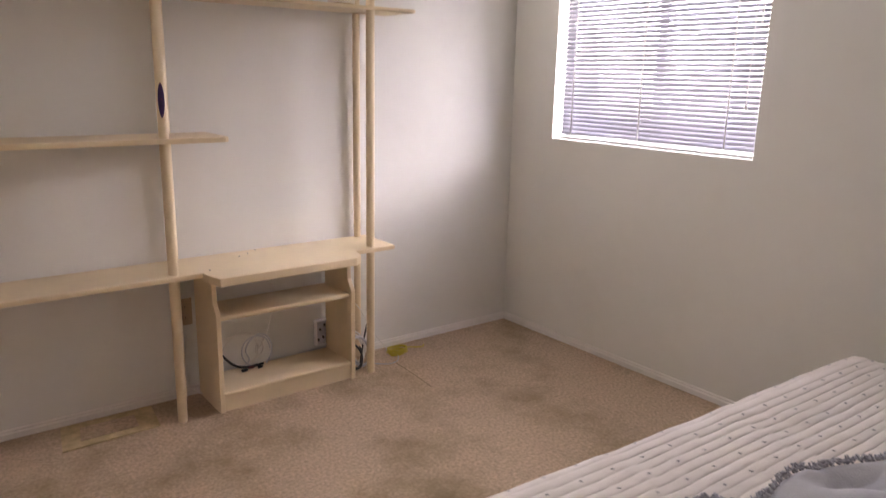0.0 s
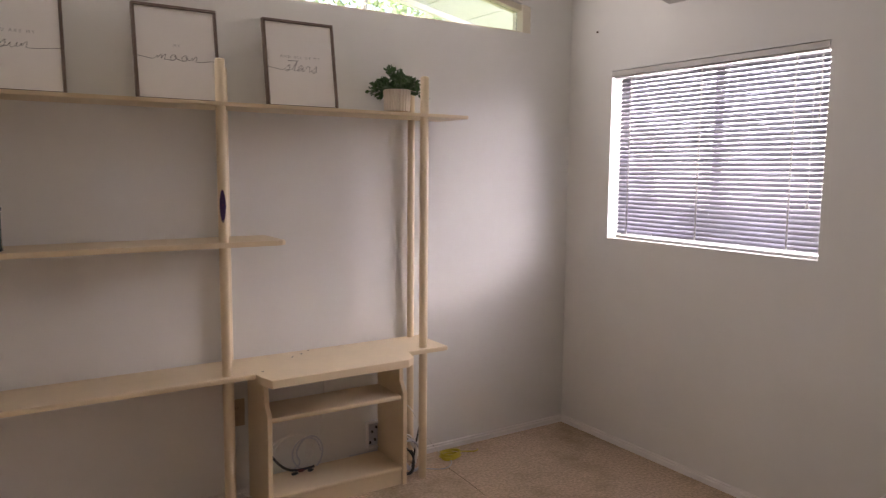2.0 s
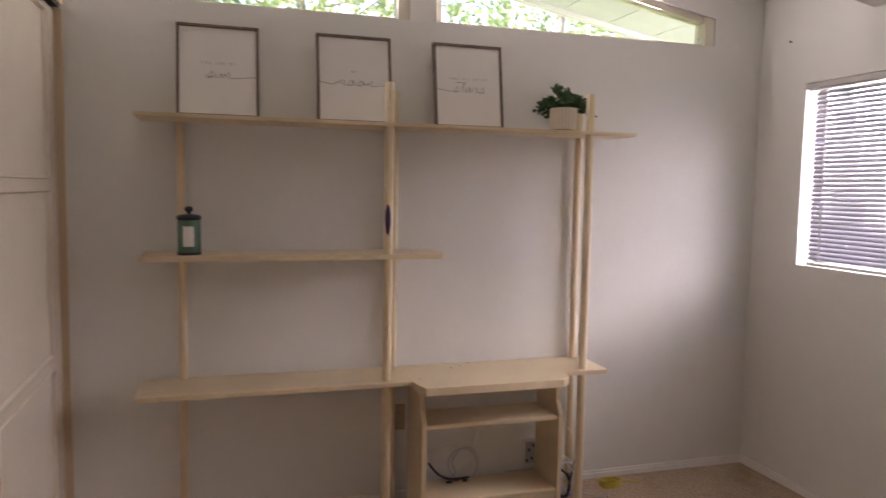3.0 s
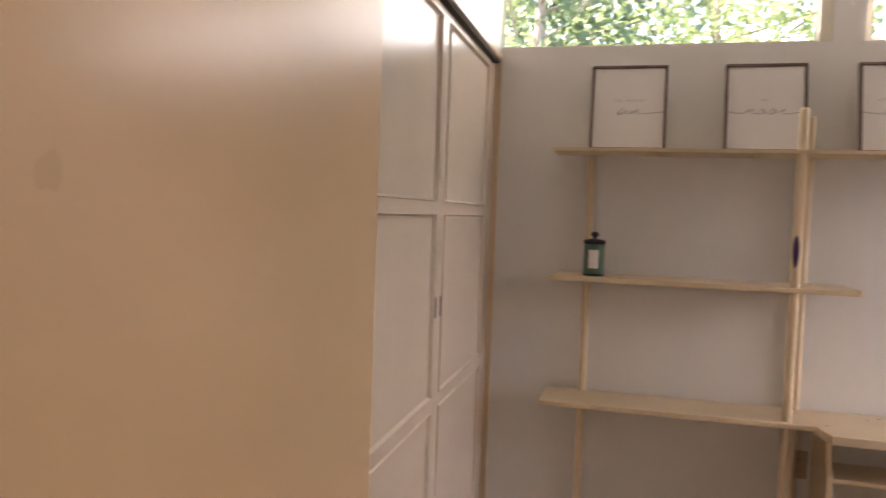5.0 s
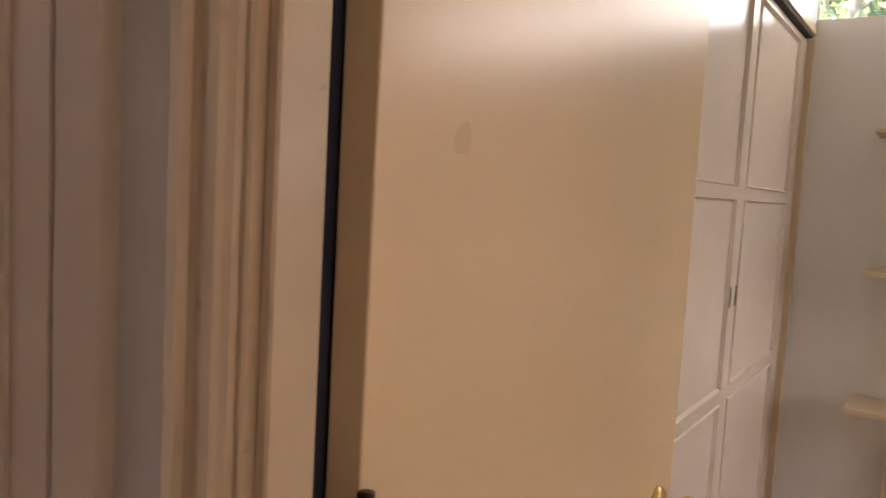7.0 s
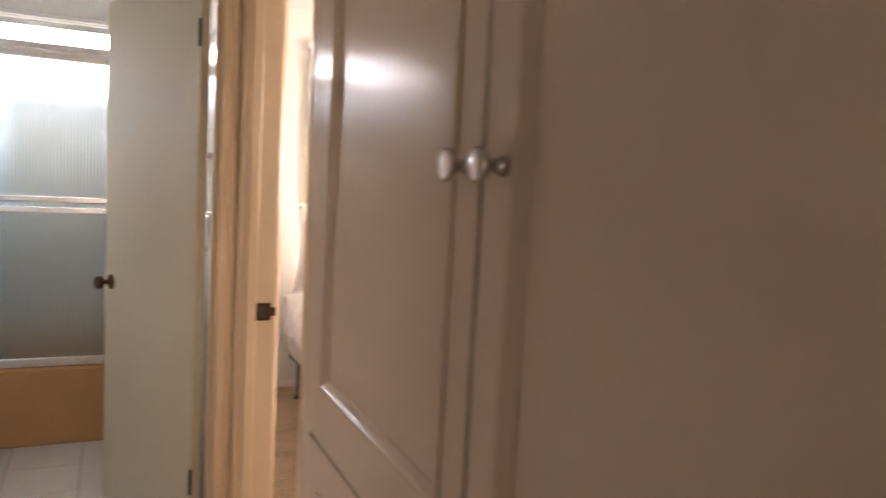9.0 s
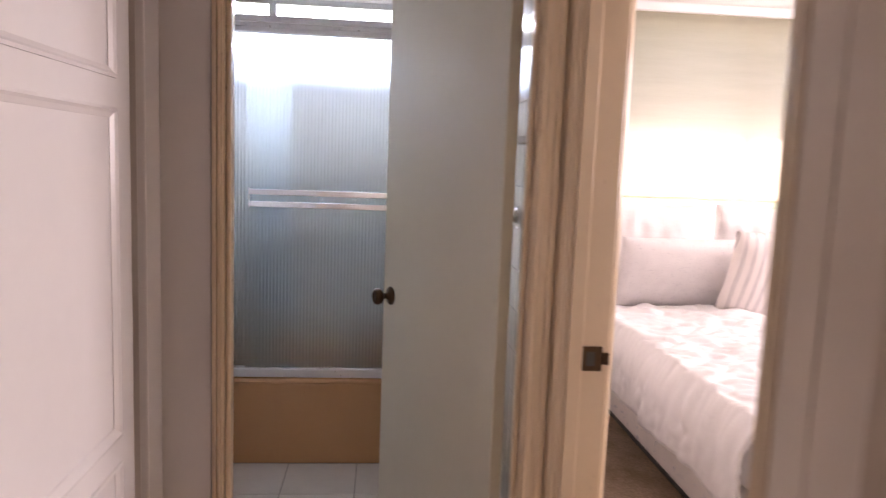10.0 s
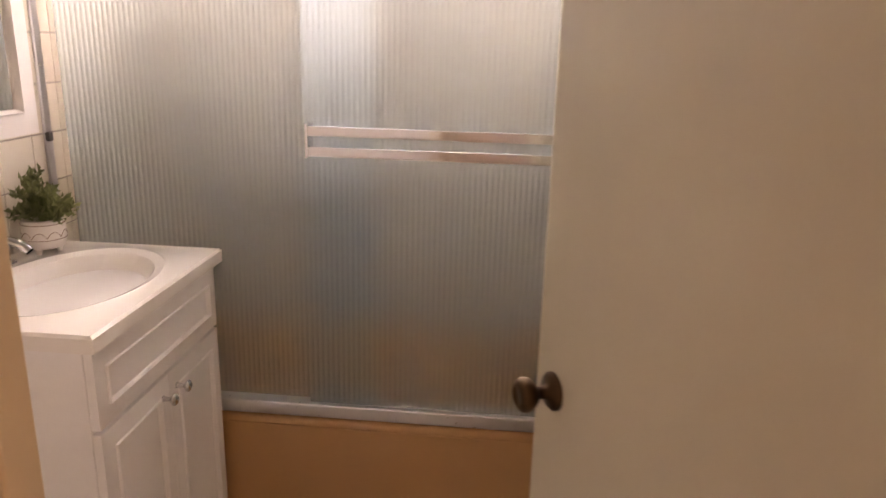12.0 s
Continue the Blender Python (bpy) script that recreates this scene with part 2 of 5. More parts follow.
struct("wall_closet_end", box(-3.3, W_X, -0.018, 0.0, 0.0, 2.06), TRIM, "cream end trim of the closet opening", "trim")
struct("floor_west", box(-5.65, -0.9, -4.1, -2.955, -0.12, 0.0), CARPET, "worn tan carpet in the hall", "floor")
struct("floor_bedroom_west", box(-7.9, -3.95, -2.955, 0.2, -0.12, 0.0), CARPET, "worn tan carpet in the second bedroom", "floor")
W_OUT = -7.815                      # outer west wall
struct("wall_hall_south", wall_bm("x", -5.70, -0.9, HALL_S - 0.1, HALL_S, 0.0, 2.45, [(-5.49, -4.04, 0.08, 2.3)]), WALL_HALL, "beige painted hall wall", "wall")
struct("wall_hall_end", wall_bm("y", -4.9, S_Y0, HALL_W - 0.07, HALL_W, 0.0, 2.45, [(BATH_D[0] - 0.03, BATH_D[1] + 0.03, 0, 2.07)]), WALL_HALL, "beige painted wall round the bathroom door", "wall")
# its opening is added for the hall fill lamp
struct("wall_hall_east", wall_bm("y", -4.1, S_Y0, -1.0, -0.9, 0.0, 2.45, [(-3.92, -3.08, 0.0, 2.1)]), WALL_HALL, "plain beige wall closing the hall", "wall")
struct("ceiling_hall", box(-5.65, -0.9, -4.1, S_Y0, 2.45, 2.55), CEIL, "flat white hall ceiling", "ceiling")
WIN2 = (-2.25, -0.68, 1.1, 2.2)
WIN3 = (-4.62, -3.2, 1.772, 2.19)
struct("wall_west", wall_bm("y", -4.95, 0.3, W_OUT - 0.14, W_OUT, 0.0, 2.45, [WIN2, WIN3]), WALL, "white painted outer wall with two windows", "wall")
# the opening is added, out of view, to let the north fill in
struct("wall_bedroom_north", wall_bm("x", W_OUT, -3.95, 0.2, 0.3, 0.0, 2.6, [(-7.2, -5.7, 1.0, 2.1)]), WALL, "plain white bedroom wall", "wall")
struct("ceiling_bedroom_west", box(W_OUT - 0.14, -3.95, S_Y1, 0.3, 2.45, 2.55), CEIL, "flat white bedroom ceiling", "ceiling")
struct("wall_bath_south", box(W_OUT, HALL_W - 0.07, -4.845, -4.745, 0.0, 2.45), WALL, "pale bathroom wall behind the vanity", "wall")
struct("ceiling_bath", box(W_OUT - 0.14, -5.65, -4.92, S_Y0, 2.45, 2.55), CEIL, "flat white bathroom ceiling", "ceiling")
bath_floor = struct("floor_bath", box(-7.85, -5.65, -4.92, S_Y0, -0.12, -0.006), GROUT, "white square bathroom floor tiles with grey joints", "floor")

# ground and roof outside
GRASS = material("garden_ground", (0.10, 0.13, 0.05), 0.95, var=0.3, scale=1.2, bump=0.5, bump_scale=20)
struct("ground", box(-400, 400, -400, 400, -0.6, -0.15), GRASS, "green garden ground round the house", "ground")
SOFFIT = material("soffit_boards", (0.72, 0.74, 0.74), 0.6, var=0.05, scale=3)
roof = tagged(mesh_ob("roof_overhang", prism([(-3.9, ceil_z(-3.9) + 0.03), (0.9, ceil_z(0.9) + 0.03), (0.9, ceil_z(0.9) + 0.14), (-3.9, ceil_z(-3.9) + 0.14)], "y", 0.14, 0.98), material("roof_deck", (0.3, 0.29, 0.27), 0.8, var=0.1)), "white boarded roof overhang above the high windows", "roof", kind="structure")
for i in range(15):
    x1 = 0.86 - i * 0.30
    x0 = x1 - 0.292
    part("soffit_board", prism([(x0, ceil_z(x0)), (x1, ceil_z(x1)), (x1, ceil_z(x1) + 0.026), (x0, ceil_z(x0) + 0.026)], "y", 0.145, 0.94), SOFFIT, roof)
part("fascia", prism([(-3.9, ceil_z(-3.9) - 0.03), (0.9, ceil_z(0.9) - 0.03), (0.9, ceil_z(0.9) + 0.16), (-3.9, ceil_z(-3.9) + 0.16)], "y", 0.945, 0.985), WHITE, roof)
struct("roof_west", box(W_OUT - 0.53, W_OUT - 0.14, -5.2, 0.6, 2.36, 2.5), SOFFIT, "white boarded eave over the west windows", "roof")
struct("roof_main", box(W_OUT - 0.14, -3.41, -5.0, 0.4, 2.62, 2.75), material("roof_top", (0.25, 0.24, 0.22), 0.9, var=0.1), "plain low roof", "roof")


# ---- trim, casings, baseboards
def baseboard(x0, y0, x1, y1, nx, ny, mat=BASE, h=0.037):
    """A stepped board along a wall from one point to another; (nx, ny) points into the room."""
    d = Vector((x1 - x0, y1 - y0))
    prof = [(0, 0.0), (0.013, 0.0), (0.013, h * 0.6), (0.008, h * 0.72), (0.008, h * 0.9), (0.003, h), (0, h)]
    bm = bmesh.new()
    rings = []
    for x, y in ((x0, y0), (x1, y1)):
        rings.append([bm.verts.new((x + nx * u, y + ny * u, v)) for u, v in prof])
    k = len(prof)
    bm.faces.new(rings[0]), bm.faces.new(rings[1][::-1])
    for i in range(k):
        bm.faces.new((rings[0][(i + 1) % k], rings[0][i], rings[1][i], rings[1][(i + 1) % k]))
    bmesh.ops.recalc_face_normals(bm, faces=bm.faces)
    return struct("baseboard", bm, mat, "thin white painted baseboard", "baseboard")


baseboard(W_X, 0, 0, 0, 0, -1)
baseboard(0, -0.014, 0, S_Y1, -1, 0)
baseboard(D1[1] + 0.1, S_Y1, -0.014, S_Y1, 0, 1)
baseboard(W_OUT, S_Y1 + 0.0, W_OUT, 0.2, 1, 0)
baseboard(W_OUT + 0.014, S_Y1, D2[0] - 0.1, S_Y1, 0, 1)
baseboard(HALL_W, HALL_S, HALL_W, BATH_D[0] - 0.07, 1, 0, TRIM, 0.08)


def casing_profile(w):
    return [(0, 0), (w, 0), (w, 0.012), (w - 0.006, 0.017), (w * 0.70, 0.017), (w * 0.66, 0.010), (w * 0.56, 0.008), (w * 0.36, 0.008), (w * 0.30, 0.014), (w * 0.12, 0.014), (0.004, 0.010), (0, 0.006)]


def sweep(profile, corners, inward):
    """A moulding swept round an opening with mitred corners. corners: points (Vector); inward(u, v, k) gives the offset of a profile point."""
    bm = bmesh.new()
    rings = [[bm.verts.new(c + inward(u, v, k)) for u, v in profile] for k, c in enumerate(corners)]
    n = len(profile)
    for a, b in zip(rings, rings[1:]):
        for i in range(n):
            bm.faces.new((a[(i + 1) % n], a[i], b[i], b[(i + 1) % n]))
    bm.faces.new(rings[0]), bm.faces.new(rings[-1][::-1])
    bmesh.ops.recalc_face_normals(bm, faces=bm.faces)
    return bm


def casing(axis, a0, a1, face, out, top, w=0.057):
    """A mitred three-sided casing round an opening a0 to a1 in a wall along an axis, on the face at 'face', proud towards out (+1 or -1)."""
    def at(a, t, z):
        return Vector((a, t, z)) if axis == "x" else Vector((t, a, z))
    corners = [at(a0, face, 0), at(a0, face, top), at(a1, face, top), at(a1, face, 0)]
    def inward(u, v, k):
        da = -u if k < 2 else u
        dz = u if k in (1, 2) else 0
        return at(da, out * v, dz)
    return sweep(casing_profile(w), corners, inward)


def door_frame(name, axis, a0, a1, t0, t1, faces, stop_at, label, s_end=None):
    """Jambs, head, stop and casings of a doorway in a wall t0 to t1."""
    ob = thing(name, label, "door frame", kind="structure")
    top = 2.04
    def bx(a, b, c, d, e, f, bev=0.002):
        return box(a, b, c, d, e, f, bev, 1) if axis == "x" else box(c, d, a, b, e, f, bev, 1)
    part("jamb", bx(a0 - 0.028, a0, t0 - 0.001, s_end if s_end else t1 + 0.001, 0.0, top), TRIM, ob)
    part("jamb", bx(a1, a1 + 0.028, t0 - 0.001, t1 + 0.001, 0.0, top), TRIM, ob)
    part("head_jamb", bx(a0 - 0.028, a1 + 0.028, t0 - 0.001, t1 + 0.001, top + 0.001, top + 0.028), TRIM, ob)
    s0, s1 = stop_at
    part("stop", bx(a0 + 0.0005, a0 + 0.012, s0, s1, 0.0, top - 0.001), TRIM, ob)
    part("stop", bx(a1 - 0.012, a1 - 0.0005, s0, s1, 0.0, top - 0.001), TRIM, ob)
    part("stop", bx(a0 + 0.0125, a1 - 0.0125, s0, s1, top - 0.012, top - 0.0005), TRIM, ob)
    for face, out in faces:
        part("casing", casing(axis, a0 - 0.006, a1 + 0.006, face + out * 0.0015, out, top + 0.006), TRIM, ob)
    return ob


frame1 = door_frame("door_frame_bedroom", "x", D1[0], D1[1], S_Y0, S_Y1, [(S_Y0, -1)], (-3.0, -2.955), "cream painted bedroom door frame with moulded casing", -2.95)
# near-black strip paints the shade in the door's hinge gap
part("hinge_rebate", box(D1[0] - 0.058, D1[0] - 0.03, -2.9495, S_Y1 + 0.001, 0.0, 2.04), material("hinge_shade_dark", (0.022, 0.024, 0.042), 0.7, var=0.1, scale=12), frame1, "dark strip standing in for the shaded hinge gap")
frame2 = door_frame("door_frame_bedroom_west", "x", D2[0], D2[1], S_Y0, S_Y1, [(S_Y1, 1)], (-3.0, -2.965), "cream painted door frame with a brass strike plate")
frame3 = door_frame("door_frame_bath", "y", BATH_D[0], BATH_D[1], HALL_W - 0.07, HALL_W, [], (HALL_W - 0.055, HALL_W - 0.02), "cream painted bathroom door frame with moulded casing")


def narrow_casing(bm, name="trim", label="cream moulded casing strip"):
    return struct(name, bm, TRIM, label, "trim")


def strip(axis, a0, a1, face, out, z0=0.0, z1=2.1):
    """One upright casing strip between a0 (at the opening) and a1."""
    w = abs(a1 - a0)
    sg = 1 if a1 > a0 else -1
    pts = [(a0 + sg * u, face + out * v) if axis == "x" else (face + out * v, a0 + sg * u) for u, v in casing_profile(w)]
    return prism(pts, "z", z0, z1)


part("casing", strip("x", D2[0] - 0.004, HALL_W + 0.002, S_Y0 - 0.0015, -1), TRIM, frame2)
part("casing", strip("x", D2[1] + 0.004, D2[1] + 0.04, S_Y0 - 0.0015, -1), TRIM, frame2)
part("jamb_extension", box(HALL_W - 0.112, HALL_W - 0.0715, BATH_D[1], BATH_D[1] + 0.028, 0.0, 2.04, 0.002, 1), TRIM, frame3)
narrow_casing(strip("y", BATH_D[1] + 0.004, S_Y0 - 0.02, HALL_W + 0.0015, 1), "trim_bath_north")
narrow_casing(strip("y", BATH_D[0] - 0.004, BATH_D[0] - 0.020, HALL_W + 0.0015, 1), "trim_bath_south")
# strike plate on the far jamb of the second bedroom
strike = part("strike_plate", box(D2[0] + 0.0015, D2[0] + 0.004, -2.965, -2.915, 0.895, 0.955, 0.001), BRASS, frame2, "aged brass strike plate with a dark latch hole")
# dark plate for the shade inside the latch hole
part("latch_hole", box(D2[0] + 0.0042, D2[0] + 0.005, -2.953, -2.933, 0.908, 0.942), DARK, strike)
part("strike_lip", box(D2[0] - 0.004, D2[0] + 0.0042, -2.914, -2.898, 0.91, 0.94, 0.002), BRASS, strike)


# ---- doors
def knob(parent, at, m, mat, s=1.0, name="door_knob", label=""):
    """A round knob on a rose that sticks out along local +y of m."""
    prof = [(0.0, 0.0), (0.031, 0.0), (0.031, 0.004), (0.026, 0.009), (0.013, 0.012), (0.010, 0.018), (0.010, 0.028), (0.018, 0.033), (0.026, 0.041), (0.028, 0.050), (0.025, 0.058), (0.015, 0.063), (0.013, 0.061), (0.0, 0.061)]
    bm = lathe([(max(r, 0.0004) * s, h * s) for r, h in prof], 28, "y")
    moved(bm, m=Matrix.Translation(at) @ m)
    return part(name, bm, mat, parent, label, True)


bedroom_door = thing("door_bedroom", "open flush almond-painted glossy bedroom door with a brass knob", "door", kind="structure", at=(-2.952, -2.907, 0), rz=90)
part("leaf", box(0.002, 0.80, 0.0, 0.036, 0.012, 2.03, 0.002), DOOR, bedroom_door)
knob(bedroom_door, (0.722, -0.0005, 0.855), pose(0, 0, 0, 0, 0, 180), BRIGHTBRASS, 1.0, "door_knob", "polished brass door knob")
knob(bedroom_door, (0.722, 0.0365, 0.855), pose(0, 0, 0), BRIGHTBRASS)
for z in (0.25, 1.02, 1.8):
    part("hinge", moved(lathe([(0.007, 0), (0.007, 0.09)], 10), 0.0, -0.008, z), BRASS, bedroom_door, "", True)

bath_door = thing("door_bath", "half-open flush grey-cream bathroom door with an aged brass knob", "door", kind="structure", at=(HALL_W - 0.098, -3.143, 0), rz=-90 - 66)
part("leaf", box(0.002, 0.705, -0.035, 0.0, 0.012, 2.03, 0.002), BATHDOOR, bath_door)
knob(bath_door, (0.645, 0.0005, 0.925), pose(0, 0, 0), BRASS, 1.0, "door_knob", "aged brass door knob")
knob(bath_door, (0.645, -0.0355, 0.925), pose(0, 0, 0, 0, 0, 180), BRASS)
for z in (0.25, 1.8):
    part("hinge", moved(lathe([(0.006, 0), (0.006, 0.09)], 10), 0.0, 0.004, z), BRASS, bath_door, "", True)


def panel_leaf(w, h, panels, t=0.02, mould=0.018, depth=0.006):
    """A leaf in local x (0..w), front at y=0 facing -y, with recessed panels (x0, x1, z0, z1) edged by a moulding."""
    bm = bmesh.new()
    xs = sorted({0, w, *[p[0] for p in panels], *[p[1] for p in panels]})
    zs = sorted({0, h, *[p[2] for p in panels], *[p[3] for p in panels]})
    def inside(x, z):
        return any(p[0] < x < p[1] and p[2] < z < p[3] for p in panels)
    add_box(bm, 0, w, depth, t, 0, h)
    for xa, xb in zip(xs, xs[1:]):
        for za, zb in zip(zs, zs[1:]):
            if not inside((xa + xb) / 2, (za + zb) / 2):
                add_box(bm, xa, xb, 0, depth, za, zb)
    for x0, x1, z0, z1 in panels:
        prof = [(0, 0), (0, -0.004), (mould * 0.3, -0.006), (mould * 0.55, -0.001), (mould, depth * 0.7), (mould, depth)]
        ring = []
        for k, (cx, cz, sx, sz) in enumerate(((x0, z0, 1, 1), (x1, z0, -1, 1), (x1, z1, -1, -1), (x0, z1, 1, -1))):
            ring.append([bm.verts.new((cx + sx * u, v, cz + sz * u)) for u, v in prof])
        for k in range(4):
            a, b = ring[k], ring[(k + 1) % 4]
            for i in range(len(prof) - 1):
                bm.faces.new((a[i], b[i], b[i + 1], a[i + 1]))
    bmesh.ops.remove_doubles(bm, verts=bm.verts, dist=1e-5)
    bmesh.ops.recalc_face_normals(bm, faces=bm.faces)
    return bm


# closet with sliding doors along the west wall (front faces +x)
def closet_door(name, y_start, w, x, label, pull, left=0.053, right=0.053):
    ob = thing(name, label, "closet door", "sliding closet doors", at=(x, y_start, 0.015), rz=90)
    h = 2.0
    pn = [(left, w - right, 1.378, 1.972), (left, w - right, 0.735, 1.34), (left, w - right, 0.07, 0.69)]
    bm = panel_leaf(w, h, pn, 0.03, 0.009, 0.007)
    part("leaf", bm, CLOSET, ob)
    pu = part("finger_pull", box(pull - 0.007, pull + 0.007, -0.0015, 0.004, 0.995, 1.065, 0.002), BRASS, ob, "sunken brass finger pull")
    # dark plate for the shaded hollow of the pull
    part("recess", box(pull - 0.0045, pull + 0.0045, -0.0022, 0.0, 1.0, 1.06), DARK, pu)
    return ob


LAB = "cream glossy panelled closet door with a small brass pull"
closet_door("closet_door", -0.907, 0.888, W_X + 0.012, LAB, 0.045, right=0.14)
closet_door("closet_door", -1.80, 0.891, W_X + 0.012, LAB, 0.872)
closet_door("closet_door", -2.70, 0.898, W_X + 0.012, LAB, 0.018)
track = thing("closet_track", "dark metal closet door track under a cream header", "track", kind="structure")
part("rail", box(W_X - 0.055, W_X + 0.034, -2.9, -0.031, 2.022, 2.034), DARK, track)
part("header", box(W_X - 0.055, W_X + 0.040, -2.9, -0.0005, 2.035, 2.062, 0.003), TRIM, track)
part("side_post", box(W_X - 0.04, W_X + 0.040, -0.016, -0.001, 0.0, 2.021, 0.002), TRIM, track)

# hall cupboard between the two bedrooms (front faces -y)
cup = thing("hall_cupboard", "beige painted built-in hall cupboard with round chrome knobs", "cupboard", at=(CUP[0], S_Y0 - 0.004, 0))
cw = CUP[1] - CUP[0]
seam = -3.833 - CUP[0]
for a, b in ((-0.06, 0.003), (cw - 0.003, cw + 0.061)):
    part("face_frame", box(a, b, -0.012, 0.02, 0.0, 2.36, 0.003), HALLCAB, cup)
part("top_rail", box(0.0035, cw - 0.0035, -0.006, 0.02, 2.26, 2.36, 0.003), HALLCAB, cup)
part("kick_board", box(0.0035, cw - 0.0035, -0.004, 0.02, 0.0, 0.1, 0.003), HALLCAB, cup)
# near-black sheet behind the doors colours their gaps as shade
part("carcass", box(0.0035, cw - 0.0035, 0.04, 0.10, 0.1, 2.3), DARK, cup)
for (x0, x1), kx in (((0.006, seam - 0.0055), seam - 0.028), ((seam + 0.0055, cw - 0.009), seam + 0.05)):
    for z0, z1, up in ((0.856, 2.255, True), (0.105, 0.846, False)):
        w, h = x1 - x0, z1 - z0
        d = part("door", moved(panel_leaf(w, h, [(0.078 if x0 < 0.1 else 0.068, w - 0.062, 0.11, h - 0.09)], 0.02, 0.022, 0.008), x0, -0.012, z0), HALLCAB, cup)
        if up:
            bm = lathe([(0.0004, 0), (0.012, 0.0), (0.009, 0.006), (0.007, 0.014), (0.012, 0.020), (0.019, 0.026), (0.020, 0.032), (0.016, 0.037), (0.0004, 0.038)], 24, "y")
            moved(bm, m=Matrix.Translation((kx - 0.002, -0.0125, 1.400)) @ pose(0, 0, 0, 0, 0, 180))
            part("knob", bm, CHROME, d, "polished chrome knob", True)

# white cabinet on the opposite side of the hall (front faces +y)
wc = thing("white_cabinet", "white glossy built-in hall cabinet with panelled doors", "cabinet", at=(-4.04, HALL_S + 0.004, 0), rz=180)
ww = 1.42
for a, b in ((-0.06, 0.003), (ww + 0.032, ww + 0.134)):
    part("face_frame", box(a, b, -0.014, 0.02, 0.0, 2.36, 0.003), WHITECAB, wc)
part("top_rail", box(0.0035, ww + 0.0315, -0.004, 0.02, 2.26, 2.36, 0.003), WHITECAB, wc)
# beige on the white cabinet stands for the shade in this recess
part("jamb_strip", box(ww - 0.018, ww + 0.0315, 0.024, 0.044, 0.08, 2.259), HALLCAB, wc, "recessed strip coloured beige for the shade beside the door")
# near-black sheet, again for shade in the door gaps
part("carcass", box(0.0035, ww + 0.028, 0.045, 0.09, 0.08, 2.3), DARK, wc)
for x0, x1 in ((0.004, ww / 2 - 0.002), (ww / 2 + 0.002, ww - 0.02)):
    w = x1 - x0
    part("door", moved(panel_leaf(w, 2.15, [(0.08, w - 0.078, 1.51 - 0.1, 2.06), (0.08, w - 0.078, 0.80 - 0.1, 1.455 - 0.1), (0.08, w - 0.078, 0.08, 0.745 - 0.1)], 0.02, 0.02, 0.007), x0, 0.0, 0.1), WHITECAB, wc)

# ---- first bedroom: shelving
unit = thing("shelving_unit", "cream painted pole shelving unit against the wall", "shelving")


def pole(x, y, h, r=0.0165, z0=0.0):
    bm = lathe([(r * 0.9, z0), (r, z0 + 0.004), (r, h - 0.006), (r * 0.8, h)], 20)
    return part("pole", moved(bm, x, y, 0), CREAM, unit, "", True)


for x, front in ((-2.72, False), (-1.936, True), (-1.059, True)):
    pole(x + ((0.07 if x < -1.5 else 0.055) if front else 0), -0.03, 1.79 if front else 1.62)
    if front:
        pole(x, -0.237, 1.795, 0.0185)


def shelf(x0, x1, z, y0=-0.272, y1=-0.012, t=0.019, taper=0.006):
    pts = [(x0, y0), (x1 - taper, y0), (x1, y0 + taper), (x1, y1), (x0, y1)]
    bm = prism(pts, "z", z - t, z)
    bmesh.ops.bevel(bm, geom=[e for e in bm.edges], offset=0.003, segments=2, affect="EDGES")
    return part("shelf", bm, CREAM, unit)


shelf(-2.868, -0.84, 1.638, -0.262, -0.012, 0.014)
shelf(-2.857, -1.70, 1.121, taper=0.02)
shelf(-2.877, -0.95, 0.608, -0.278)

# desk cart under it
cart = thing("printer_stand", "cream painted low stand with two open shelves", "stand")
cx0, cx1 = -1.79, -1.155


def side_profile():
    return [(-0.262, 0.0), (-0.02, 0.0), (-0.02, 0.5765), (-0.215, 0.5765), (-0.225, 0.55), (-0.228, 0.47), (-0.262, 0.42)]


for x in (cx0, cx1 - 0.02):
    bm = prism(side_profile(), "x", x, x + 0.02)
    bmesh.ops.bevel(bm, geom=list(bm.edges), offset=0.002, segments=1, affect="EDGES")
    part("side_panel", bm, CREAM, cart)
part("shelf", box(cx0 + 0.0205, cx1 - 0.0205, -0.258, -0.03, 0.066, 0.085, 0.006), CREAM, cart)
part("shelf", box(cx0 + 0.0205, cx1 - 0.0205, -0.248, -0.03, 0.388, 0.408, 0.007), CREAM, cart)
part("kick_board", box(cx0 + 0.0205, cx1 - 0.0205, -0.25, -0.234, 0.0, 0.0655, 0.002), CREAM, cart)
bm = prism([(cx0 - 0.025, -0.4), (cx1 - 0.071, -0.4), (cx1 - 0.03, -0.365), (cx1 - 0.005, -0.281), (cx0 - 0.05, -0.281), (cx0 - 0.045, -0.33)], "z", 0.5775, 0.611)
bmesh.ops.bevel(bm, geom=list(bm.edges), offset=0.002, segments=1, affect="EDGES")
add_box(bm, cx0 - 0.03, cx1 - 0.01, -0.2795, -0.04, 0.5775, 0.5885)
part("slide_out_top", bm, CREAM, cart)


# ---- soft goods
def grid_mesh(nx, ny, fn):
    """A sheet of nx by ny cells from fn(u, v) -> (x, y, z)."""
    me_v = [fn(i / nx, j / ny) for j in range(ny + 1) for i in range(nx + 1)]
    w = nx + 1
    faces = [(j * w + i, j * w + i + 1, (j + 1) * w + i + 1, (j + 1) * w + i) for j in range(ny) for i in range(nx)]
    bm = bmesh.new()
    vs = [bm.verts.new(v) for v in me_v]
    for f in faces:
        bm.faces.new([vs[k] for k in f])
    return bm


def puff(u, k=3.0):
    return max(0.0, 1 - abs(2 * u - 1) ** k)


